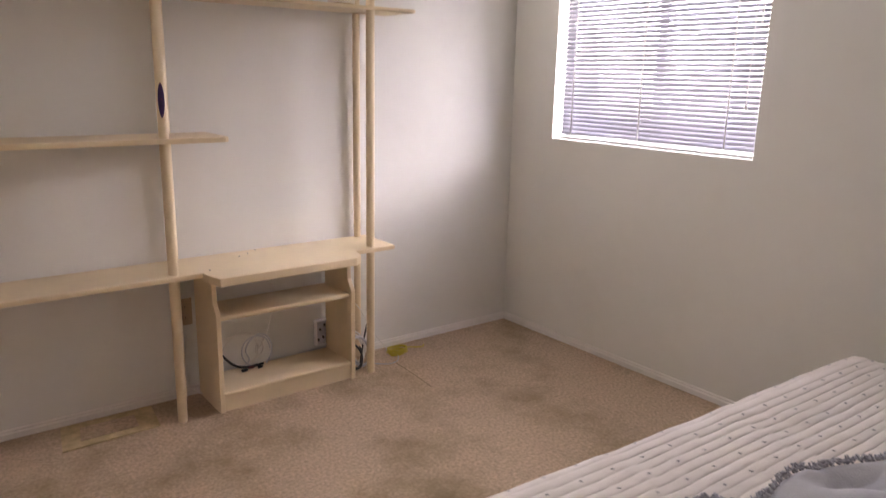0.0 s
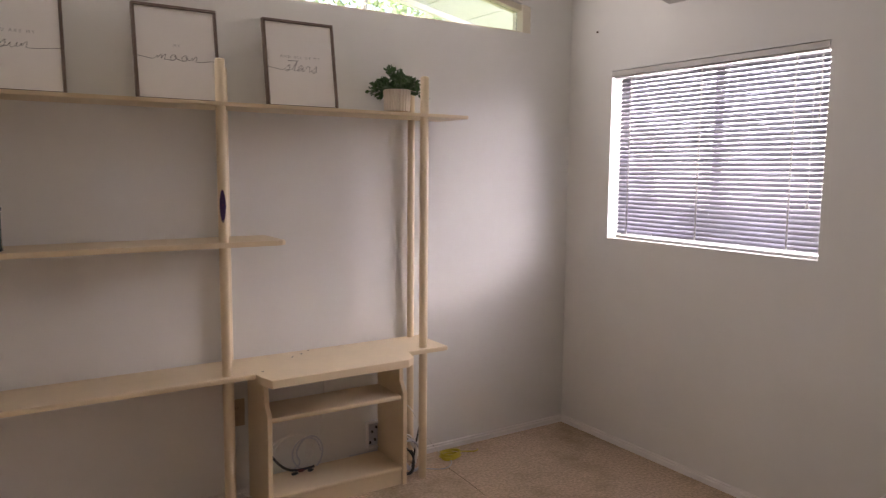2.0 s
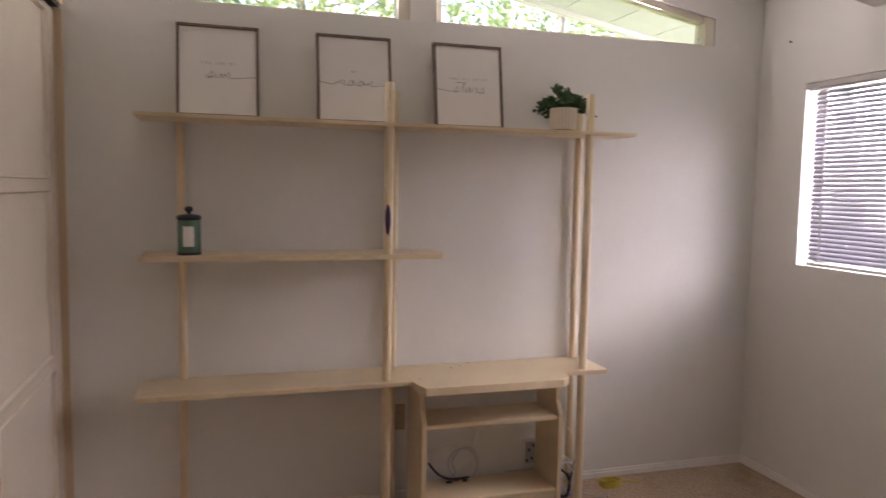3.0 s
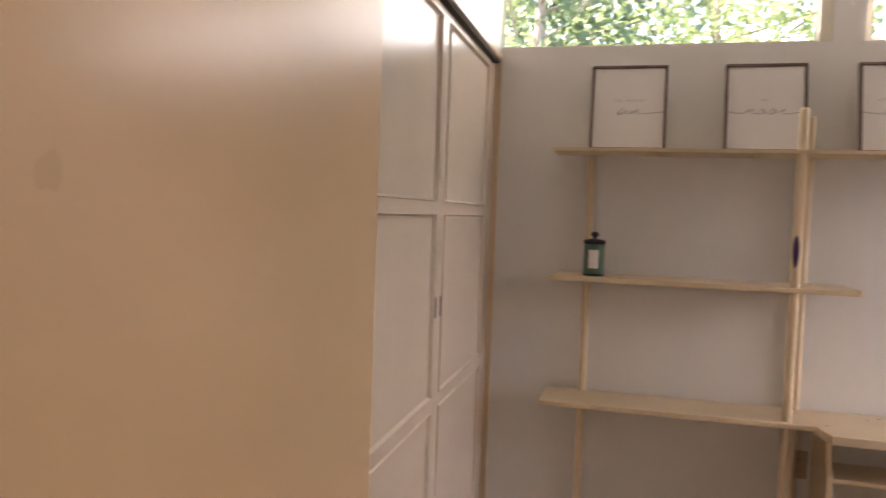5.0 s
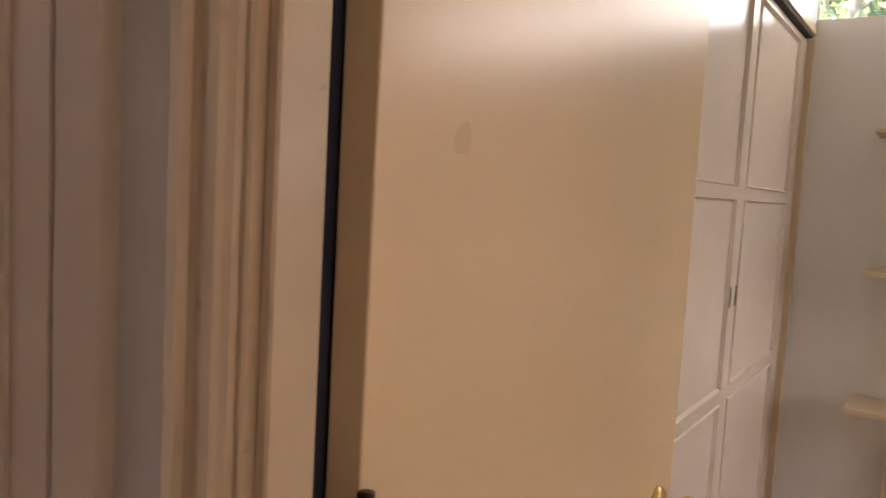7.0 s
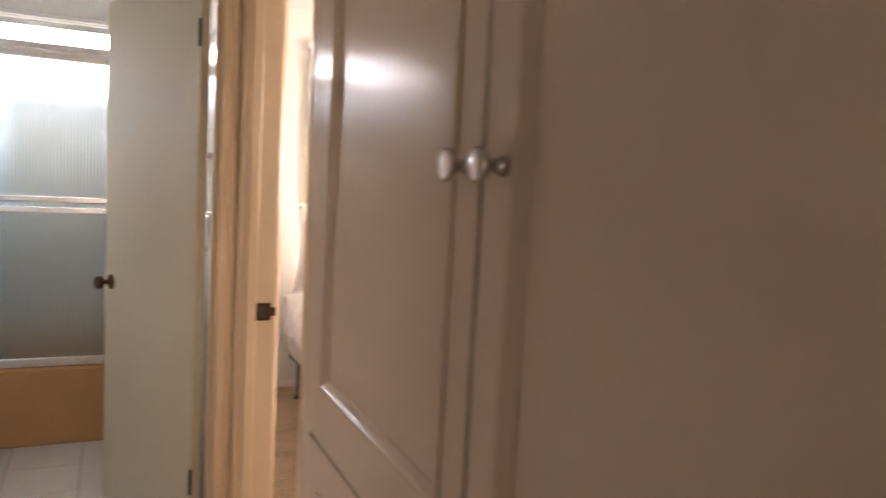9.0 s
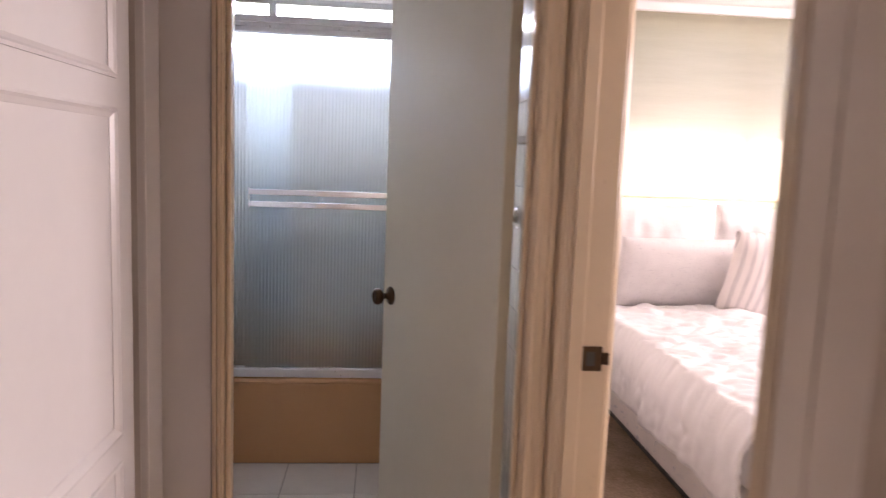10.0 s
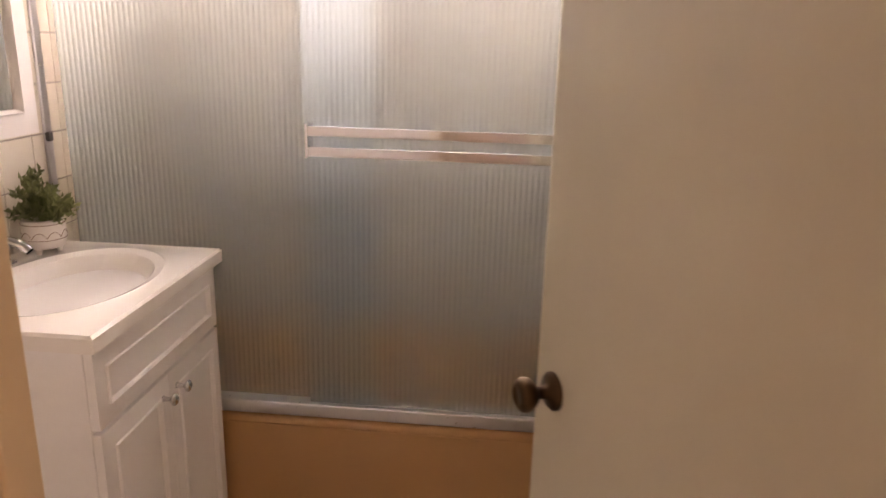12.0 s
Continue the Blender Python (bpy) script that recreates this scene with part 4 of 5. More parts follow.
def sink_top():
    bm = bmesh.new()
    cx, cy = (VX0 + VX1) / 2, (WB + VY + 0.012) / 2 + 0.02
    hx, hy = (VX1 - VX0) / 2 + 0.006, (VY + 0.012 - WB) / 2
    n = 56
    ca = math.atan2(hy, hx)
    corner = [round(n * a / (2 * math.pi)) for a in (ca, math.pi - ca, math.pi + ca, 2 * math.pi - ca)]
    def rect(z, shrink=0.0):
        out = []
        for k in range(n):
            a = 2 * math.pi * k / n
            c, s = math.cos(a), math.sin(a)
            m = max(abs(c) / (hx - shrink), abs(s) / (hy - shrink))
            if k in corner:
                c, s, m = math.copysign(hx - shrink, c), math.copysign(hy - shrink, s), 1.0
            out.append(bm.verts.new(((VX0 + VX1) / 2 + c / m, (WB + VY + 0.012) / 2 + s / m, z)))
        return out
    def oval(rx, ry, z):
        return [bm.verts.new((cx + rx * math.cos(2 * math.pi * k / n), cy + ry * math.sin(2 * math.pi * k / n), z)) for k in range(n)]
    rings = [rect(VH - 0.036), rect(VH - 0.006), rect(VH, 0.006), oval(0.262, 0.190, VH), oval(0.252, 0.181, VH + 0.004), oval(0.240, 0.171, VH), oval(0.226, 0.160, VH - 0.004), oval(0.205, 0.143, VH - 0.035), oval(0.14, 0.09, VH - 0.10), oval(0.03, 0.025, VH - 0.125)]
    for a, b in zip(rings, rings[1:]):
        for k in range(n):
            bm.faces.new((a[k], a[(k + 1) % n], b[(k + 1) % n], b[k]))
    bm.faces.new(rings[-1])
    bmesh.ops.recalc_face_normals(bm, faces=bm.faces)
    return bm


sink = tagged(mesh_ob("sink_top", sink_top(), SINKW, True), "glossy white moulded sink top with oval basin on the vanity", "sink")
me = sink.data
bm = bmesh.new()
bm.from_mesh(me)
for e in bm.edges:
    if len(e.link_faces) == 2 and e.calc_face_angle() > 0.7:
        e.smooth = False
bm.to_mesh(me)
bm.free()
part("drain", moved(lathe([(0.0005, 0.0), (0.012, 0.0), (0.021, 0.0015), (0.023, 0.004), (0.024, 0.002)], 24), (VX0 + VX1) / 2, (WB + VY + 0.012) / 2 + 0.02, VH - 0.1245), CHROME, sink, "chrome drain ring", True)
faucet = thing("faucet", "chrome two-handle bathroom faucet on the sink top", "faucet", at=((VX0 + VX1) / 2, WB + 0.06, VH + 0.001))
part("base", box(-0.075, 0.075, -0.025, 0.025, 0.0, 0.015, 0.006), CHROME, faucet)
tube([(0, 0, 0.01), (0, 0.0, 0.06), (0, 0.03, 0.09), (0, 0.09, 0.08), (0, 0.11, 0.06)], 0.011, CHROME, faucet, "spout")
for x in (-0.055, 0.055):
    part("handle", moved(lathe([(0.0004, 0.0), (0.016, 0.0), (0.012, 0.02), (0.02, 0.03), (0.022, 0.045), (0.012, 0.055), (0.0004, 0.056)], 14), x, 0, 0.0145), CHROME, faucet, "", True)
mirror = thing("medicine_cabinet", "white framed mirror cabinet on the wall over the vanity", "mirror cabinet")
MX0, MX1, MZ0, MZ1 = -6.92, -6.405, 1.205, 1.93
MIR = material("mirror_glass", (0.9, 0.9, 0.9), 0.02, metal=1.0, var=0.0)
part("box", box(MX0, MX1, WB, WB + 0.085, MZ0, MZ1, 0.003), WHITE, mirror)
bm = panel_leaf(MX1 - MX0, MZ1 - MZ0, [(0.05, MX1 - MX0 - 0.05, 0.05, MZ1 - MZ0 - 0.05)], 0.02, 0.01, 0.01)
part("door_frame", moved(bm, m=Matrix.Translation((MX1, WB + 0.108, MZ0)) @ pose(0, 0, 0, 0, 0, 180)), WHITE, mirror)
part("mirror_pane", box(MX0 + 0.062, MX1 - 0.062, WB + 0.0985, WB + 0.1005, MZ0 + 0.062, MZ1 - 0.062), MIR, mirror)
tagged(mesh_ob("mirror_clip", box(AP + 0.035, AP + 0.065, WB + 0.0, WB + 0.02, 1.20, 1.222, 0.003), BLACK), "small black clip on the bathroom wall", "clip")

rnd = random.Random(4)
LEAF = material("dusty_green_leaf", (0.19, 0.23, 0.10), 0.5, var=0.3, scale=30, translucent=0.2)
LEAF2 = material("green_boxwood_leaf", (0.04, 0.095, 0.028), 0.5, var=0.45, scale=30, translucent=0.2)
POT1 = material("pot_pattern_glaze", (0.78, 0.73, 0.69), 0.5, var=0.04)
pot_c = Vector((-6.935, -4.668, VH + 0.001))
plant = thing("potted_plant", "small green faux plant in a white pot with brown zigzag lines", "plant", at=pot_c)
part("pot", lathe([(0.03, 0.012), (0.046, 0.018), (0.052, 0.04), (0.050, 0.085), (0.046, 0.09), (0.043, 0.082), (0.0005, 0.08)], 28), POT1, plant, "", True)
for k in range(3):
    a = 2.1 * k
    part("foot", moved(lathe([(0.006, 0.0), (0.01, 0.018)], 10), 0.03 * math.cos(a), 0.03 * math.sin(a), 0), POT1, plant)
INK = material("brown_ink", (0.25, 0.14, 0.09), 0.6, var=0.05)
for k in range(9):
    a, b, c = [2 * math.pi * (k + d) / 9 for d in (0, 0.5, 1)]
    tube([(0.052 * math.cos(t), 0.052 * math.sin(t), z) for t, z in ((a, 0.045), (b, 0.074), (c, 0.045))], 0.001, INK, plant, "zigzag_line", "", 4, 1)
for z in (0.04, 0.079):
    tube([(0.0525 * math.cos(t * 0.3), 0.0525 * math.sin(t * 0.3), z) for t in range(22)], 0.001, INK, plant, "band_line", "", 3, 1)


def sprigs(ob, mat, count, reach, rise, droop, leaf, z, seed):
    """Leafy sprigs that spread from a pot's rim: stems with pairs of small leaves along them."""
    rs = random.Random(seed)
    spots = []
    for k in range(count):
        a = k * 2.399 + rs.uniform(-0.3, 0.3)
        out = reach * rs.uniform(0.05, 1.0)
        up = rise * rs.uniform(0.55, 1.1) * (1.25 - 0.6 * out / reach)
        def at(t):
            return Vector((math.cos(a) * out * t, math.sin(a) * out * t, z - 0.015 + up * t * 1.5 - (up * 0.5 + droop * out / reach) * t * t))
        tube([at(t) for t in (0.0, 0.35, 0.7, 1.0)], 0.0011, mat, ob, "stem", "", 3, 1)
        for j in range(9):
            t = 0.3 + 0.7 * j / 8
            d = at(t) - at(t - 0.15)
            d.normalize()
            turn = j * 1.57 + rs.uniform(-0.5, 0.5)
            side = d.cross(Vector((math.sin(turn), math.cos(turn), 0.35))).normalized()
            for sgn in ((1, -1) if j < 8 else (0,)):
                spots.append((at(t), d * 0.7 + side * sgn + Vector((0, 0, 0.25))))
    it = iter(spots)
    part("foliage", leaves_bm(len(spots), lambda: next(it), leaf, rs), mat, ob)


sprigs(plant, LEAF, 46, 0.082, 0.115, 0.03, 0.021, 0.085, 4)
# toilet-roll style chrome holder on the tiled wall behind the door
ring = thing("towel_ring", "chrome towel ring on the white tiled wall", "towel ring", at=(-6.095, -3.025, 1.22))
part("plate", moved(lathe([(0.0005, -0.0005), (0.028, -0.0005), (0.024, -0.012), (0.008, -0.02), (0.008, -0.045), (0.0005, -0.046)], 18, "y"), 0, 0, 0), CHROME, ring, "", True)
tube([(0.07 * math.sin(t * 0.35), -0.04, -0.075 + 0.07 * math.cos(t * 0.35)) for t in range(19)], 0.004, CHROME, ring, "ring")
bar2 = thing("towel_rail", "chrome towel rail on the white tiled wall", "towel rail")
part("rail", box(-6.6, -6.05, -3.085, -3.072, 1.44, 1.455, 0.003), CHROME, bar2)
for x in (-6.6, -6.062):
    part("bracket", box(x, x + 0.012, -3.088, -3.0225, 1.435, 1.46, 0.002), CHROME, bar2)

# ---- second bedroom bed
bed = thing("bed", "made double bed on a black metal frame", "bed")
BX0, BX1, BY0, BY1 = -7.725, -5.75, -2.41, -0.85
FLOR = material("floral_ticking", (0.72, 0.68, 0.65), 0.85, var=0.05, scale=12, stain=(26, (0.35, 0.38, 0.45), 0.60, 0.66), bump=0.2, bump_scale=150)
part("box_spring", box(BX0, BX1, BY0 + 0.02, BY1 - 0.02, 0.27, 0.47, 0.03, 3), FLOR, bed, "floral ticking box spring")
part("mattress", box(BX0, BX1, BY0 + 0.01, BY1 - 0.01, 0.472, 0.64, 0.04, 3), LINEN, bed)
fr = part("frame_rail", box(BX0 + 0.05, BX1 - 0.05, BY0 + 0.05, BY0 + 0.08, 0.235, 0.269), BLACK, bed)
part("frame_rail", box(BX0 + 0.05, BX1 - 0.05, BY1 - 0.08, BY1 - 0.05, 0.235, 0.269), BLACK, bed)
for x in (BX0 + 0.2, BX1 - 0.3):
    for y in (BY0 + 0.08, BY1 - 0.1):
        part("leg", moved(lathe([(0.022, 0.0), (0.022, 0.012), (0.012, 0.018), (0.012, 0.234)], 12), x, y, 0), BLACK, bed)


def comforter(u, v):
    x = BX0 + 0.32 + u * (BX1 - BX0 - 0.27)
    s = (v - 0.5) * 2
    half = (BY1 - BY0) / 2 + 0.025
    cy = (BY0 + BY1) / 2
    # unrolled distance across: top, then the hanging sides
    flat = half - 0.05
    d = s * (half + 0.17)
    if abs(d) <= flat:
        y, z = d, 0.672
    else:
        e = min(1.0, (abs(d) - flat) / 0.08)
        drop = max(0.0, abs(d) - flat - 0.03)
        y = math.copysign(flat + 0.055 * math.sin(e * math.pi / 2), d)
        z = 0.672 - 0.04 * (1 - math.cos(e * math.pi / 2)) - drop * (1.0 + 0.28 * noise.noise(Vector((x * 4, s, 2))))
    p = Vector((x * 3.1, d * 3.1, 0.3))
    puffy = 0.022 * noise.noise(p) + 0.022 * abs(noise.noise(p * 2.7)) + 0.012 * noise.noise(p * 7)
    wr = 0.013 * abs(math.sin((x * 1.0 + 0.5 * noise.noise(p * 1.3)) * 38)) * (0.5 + 0.5 * noise.noise(p * 1.9 + Vector((7, 0, 0))))
    edge = min(1, u * 12)
    if abs(d) <= flat + 0.03:
        z += (puffy + wr) * edge + 0.02 * edge
    else:
        y += math.copysign(puffy * 0.9 + wr, d)
    return (x, cy + y, z)


cf = tagged(mesh_ob("comforter", grid_mesh(150, 110, comforter), LINEN, True), "thick white rumpled comforter spread over the bed", "comforter")
mod = cf.modifiers.new("thickness", "SOLIDIFY")
mod.thickness, mod.offset = 0.012, 1


def bed_pillow(name, label, w, h, d, x, y, z, lean, mat, turn=0.0, seed=1, wr=0.006):
    ob = tagged(mesh_ob(name, pillow_bm(w, h, d, seed, wr), mat, True), label, "pillow", "pillows on the bed")
    ob.matrix_world = Matrix.Translation((x, y, z)) @ pose(0, 0, 0, 0, 0, 90 + turn) @ pose(0, 0, 0, lean, 0, 0)
    return ob


WAFFLE = material("white_waffle_sham", (0.82, 0.78, 0.77), 0.9, var=0.03, scale=8, spec=0.1, stain=(150, (0.55, 0.52, 0.54), 0.60, 0.64))
FURRY = material("white_ruched_cotton", (0.86, 0.82, 0.80), 0.95, var=0.04, scale=10, bump=0.6, bump_scale=70, spec=0.1)
STRIPE = striped("striped_linen", (0.83, 0.76, 0.72), (0.38, 0.34, 0.34), 0.040)
for k, y in enumerate((-2.05, -1.42)):
    bed_pillow("euro_pillow", "large white ruched square pillow leaning on the wall", 0.64, 0.56, 0.17, -7.60, y, 0.665, 12, FURRY, 0, 3 + k, 0.016)
bed_pillow("pillow", "white dotted pillow on the bed", 0.66, 0.40, 0.16, -7.40, -1.98, 0.69, 24, WAFFLE, 2, 8)
bed_pillow("pillow", "white dotted pillow on the bed", 0.66, 0.40, 0.16, -7.40, -1.26, 0.69, 24, WAFFLE, -2, 9)
bed_pillow("striped_pillow", "white pillow with thin grey stripes", 0.66, 0.50, 0.17, -7.215, -1.52, 0.675, 28, STRIPE, -3, 12)

# ---- first bedroom bed
bed1 = thing("single_bed", "single bed along the wall under a white quilted cover", "bed")
QX0, QX1, QY0, QY1, QZ = -1.90, -0.33, -2.885, -2.01, 0.50
part("base", box(QX0 + 0.06, QX1, QY0, QY1 - 0.06, 0.06, 0.30, 0.02), LINEN, bed1)
part("mattress", box(QX0 + 0.05, QX1, QY0, QY1 - 0.05, 0.302, QZ - 0.03, 0.05, 3), LINEN, bed1)
for x in (QX0 + 0.12, QX1 - 0.12):
    for y in (QY0 + 0.08, QY1 - 0.14):
        part("leg", moved(lathe([(0.02, 0.0), (0.02, 0.059)], 12), x, y, 0), BLACK, bed1)
QUILT = material("white_quilt", (0.89, 0.84, 0.82), 0.9, var=0.03, scale=6, bump=0.25, bump_scale=220, spec=0.1)


def quilt(u, v):
    L1, W1, drop = QX1 - QX0, QY1 - QY0, 0.32
    s = -drop + u * (L1 + drop)
    t = v * (W1 + drop)
    x, dx = (QX0 + s, 0.0) if s > 0 else (QX0, -s)
    y, dy = (QY0 + t, 0.0) if t < W1 else (QY1, t - W1)
    r = 0.05
    z = QZ - dx - dy
    ex, ey = min(max(s, 0), r), min(max(W1 - t, 0), r)
    z -= r * (1 - math.sqrt(max(0, 1 - (1 - ex / r) ** 2))) * 0.6 + r * (1 - math.sqrt(max(0, 1 - (1 - ey / r) ** 2))) * 0.6
    p = Vector((x * 2.4, y * 2.4, z))
    pad = 0.0045 * abs(math.sin(math.pi * (t + 0.004 * noise.noise(p * 3)) / 0.028)) ** 0.6
    w = 0.008 * noise.noise(p) + 0.003 * noise.noise(p * 4) + 0.0016 * noise.noise(p * 11)
    if dx or dy:
        if dx:
            x -= pad + w + 0.03 * min(1, dx / 0.1)
        if dy:
            y += pad + w + 0.02 * min(1, dy / 0.1)
    else:
        z += pad + w
    # the cover lies slightly askew, wider towards its foot
    return (x, y + 0.05 * (-x - 0.25) * min(1.0, t / W1), z)


qt = tagged(mesh_ob("quilt", grid_mesh(110, 340, quilt), QUILT, True), "white channel-quilted cover with small cross stitches on the single bed", "quilt")
mod = qt.modifiers.new("thickness", "SOLIDIFY")
mod.thickness, mod.offset = 0.01, 1
STITCH = material("grey_stitch", (0.42, 0.41, 0.46), 0.9, var=0.05)
bm = bmesh.new()
rq = random.Random(9)
for j in range(1, 17):
    for i in range(18):
        u = (0.32 + 0.06 + i * 0.1 + (0.05 if j % 2 else 0)) / (QX1 - QX0 + 0.32)
        v = (j * 0.056 + 0.014) / (QY1 - QY0 + 0.32)
        if u >= 1:
            continue
        x, y, z = quilt(u, v)
        a = rq.uniform(0.5, 1.0)
        for ang in (a, a + 1.57):
            dx, dy = 0.006 * math.cos(ang), 0.006 * math.sin(ang)
            add_box(bm, -0.0050, 0.0050, -0.0004, 0.0004, 0, 0.001)
            bmesh.ops.transform(bm, matrix=Matrix.Translation((x, y, z + 0.0102)) @ Matrix.Rotation(ang, 4, "Z"), verts=bm.verts[-8:])
stitches = part("stitches", bm, STITCH, qt, "small grey cross stitches")
stitches["kind"] = "stuff"
THROW = material("blue_grey_throw", (0.64, 0.66, 0.74), 0.95, var=0.06, scale=10, bump=0.5, bump_scale=180, spec=0.1)


def throw(u, v):
    x = -1.70 + u * 1.05 + 0.04 * math.sin(v * 5)
    y = -2.86 + v * (0.61 - 0.22 * u) + 0.02 * math.sin(u * 19) + 0.04 * noise.noise(Vector((u * 4, 0, 1)))
    p = Vector((u * 5, v * 3, 0.7))
    fold = 0.05 * abs(noise.noise(p)) + 0.025 * abs(math.sin(u * 14 + 3 * v)) + 0.015 * noise.noise(p * 3)
    return (x, y, QZ + 0.026 + fold)


th = tagged(mesh_ob("throw_blanket", grid_mesh(80, 50, throw), THROW, True), "crumpled blue-grey throw with fringed edges on the bed", "blanket")
mod = th.modifiers.new("thickness", "SOLIDIFY")
mod.thickness, mod.offset = 0.012, 1
bm = bmesh.new()
for k in range(700):
    u = rq.random()
    v = rq.choice((1.0, 1.0, 0.62))
    x, y, z = throw(u, v)
    r = bmesh.ops.create_cone(bm, segments=4, radius1=0.0035, radius2=0.001, depth=0.022, cap_ends=True)
    bmesh.ops.transform(bm, matrix=Matrix.Translation((x, y + 0.008, z + 0.014)) @ Euler((rq.uniform(-1.9, -0.3), rq.uniform(-0.8, 0.8), rq.uniform(0, 3))).to_matrix().to_4x4(), verts=r["verts"])
fg = part("fringe", bm, material("fringe_yarn", (0.50, 0.51, 0.58), 0.95, var=0.2, scale=60), th, "tufted fringe")
fg["kind"] = "stuff"

# ---- on the shelves
WOODF = material("grey_brown_frame_wood", (0.16, 0.115, 0.09), 0.6, var=0.3, scale=8, bump=0.3, bump_scale=90, stretch=(6, 6, 1))
PAPER = material("white_print_paper", (0.80, 0.77, 0.74), 0.6, var=0.015)
INKG = material("grey_print_ink", (0.10, 0.09, 0.09), 0.6, var=0.05)
INKL = material("pale_print_ink", (0.42, 0.40, 0.39), 0.6, var=0.05)


def words(text, size, mat, parent, name, x, z, y=-0.0102, space=1.0, shear=0.0, label="", bold=0.0):
    cu = bpy.data.curves.new(name, "FONT")
    cu.body, cu.size, cu.align_x, cu.align_y, cu.space_character, cu.shear, cu.extrude, cu.offset = text, size, "CENTER", "CENTER", space, shear, 0.0003, bold
    tmp = bpy.data.objects.new(name, cu)
    me = bpy.data.meshes.new_from_object(tmp)
    bpy.data.objects.remove(tmp)
    me.transform(pose(x, y, z, 90, 0, 0))
    me.materials.clear()
    me.materials.append(mat)
    ob = new(name, me)
    ob.parent = parent
    if label:
        ob["label"] = label


def picture(x, upper, script, tails, turn, w=0.305, h=0.36):
    ob = thing("framed_print", "framed white print reading %s %s on the shelf" % (upper.lower(), script), "picture", "framed prints on the shelf")
    ob.matrix_world = Matrix.Translation((x, -0.105, 1.639)) @ pose(0, 0, 0, -9, 0, turn)
    f = 0.011
    for n, bx in (("frame_bottom", box(-w / 2, w / 2, -0.018, 0.004, 0, f, 0.001)), ("frame_top", box(-w / 2, w / 2, -0.018, 0.004, h - f, h, 0.001)), ("frame_side", box(-w / 2, -w / 2 + f, -0.018, 0.004, f + 0.0003, h - f - 0.0003, 0.001)), ("frame_side", box(w / 2 - f, w / 2, -0.018, 0.004, f + 0.0003, h - f - 0.0003, 0.001))):
        part(n, bx, WOODF, ob)
    part("print", box(-w / 2 + f, w / 2 - f, -0.010, 0.002, f, h - f), PAPER, ob)
    words(upper, 0.0160, INKL, ob, "printed_words", 0.0, h * 0.585, space=1.55)
    pen, x0 = [], 0.0
    for ch in script:
        strokes, step = PEN[ch]
        pen += [(x0 + px, pz) for px, pz in strokes]
        x0 += step
    lead, tail = tails
    pts = [((px - x0 / 2 + 0.2 * pz) * 0.031, -0.0103, h * 0.435 + pz * 0.0175) for px, pz in pen]
    if lead:
        pts = [(-w / 2 + f, -0.0103, h * 0.455), (-w / 2 + 0.035, -0.0103, h * 0.45), (pts[0][0] - 0.02, -0.0103, h * 0.43)] + pts
    if tail:
        pts += [(pts[-1][0] + 0.02, -0.0103, h * 0.425), (w / 2 - 0.04, -0.0103, h * 0.45), (w / 2 - f, -0.0103, h * 0.452)]
    tube(pts, 0.0009, INKG, ob, "script_word", "", 6, 1)
    if "t" in script:
        tube([(-0.055, -0.0103, h * 0.54), (-0.03, -0.0103, h * 0.543), (-0.008, -0.0103, h * 0.545)], 0.001, INKG, ob, "script_bar", "", 4, 1)
    return ob


# pen strokes of the handwritten letters: points of the line, and the step to the next letter
PEN = {
    "m": (((0, 0), (0.15, 1.15), (0.2, -0.25), (0.45, 1.3), (0.6, 1.0), (0.6, -0.25), (0.85, 1.3), (1.05, 1.0), (1.05, -0.2), (1.3, 0.0)), 1.45),
    "n": (((0, 0), (0.15, 1.15), (0.2, -0.25), (0.45, 1.3), (0.65, 1.0), (0.65, -0.25), (0.9, 0.0)), 1.0),
    "o": (((0.1, 0), (0.75, -0.25), (0.95, 0.7), (0.55, 1.3), (0.15, 0.8), (0.25, -0.1), (0.8, -0.2), (0.95, 0.8), (0.5, 0.9), (0.9, 0.3)), 1.3),
    "u": (((0, 0), (0.2, 1.15), (0.15, 0.1), (0.45, -0.35), (0.75, 0.2), (0.8, 1.3), (0.82, -0.2), (1.0, 0)), 1.1),
    "s": (((0, 0), (0.35, 0.5), (0.6, 1.6), (0.62, 0.9), (0.8, 0.2), (0.5, -0.5), (0.15, -0.1), (0.5, 0.05), (0.9, 0.0)), 1.0),
    "t": (((0, 0), (0.35, 1.2), (0.5, 2.9), (0.42, 1.0), (0.42, -0.35), (0.7, 0)), 0.8),
    "a": (((0.1, 0), (0.75, 1.1), (0.35, 1.4), (0.0, 0.6), (0.2, -0.4), (0.6, 0.1), (0.75, 1.3), (0.75, -0.3), (1.0, 0)), 1.05),
    "r": (((0, 0), (0.2, 1.5), (0.32, 0.95), (0.7, 1.15), (0.6, -0.3), (0.85, 0)), 0.9),
}
picture(-2.578, "YOU ARE MY", "sun", (False, True), 0)
picture(-2.05, "MY", "moon", (True, True), 0)
picture(-1.562, "AND ALL OF MY", "stars", (True, False), 0)

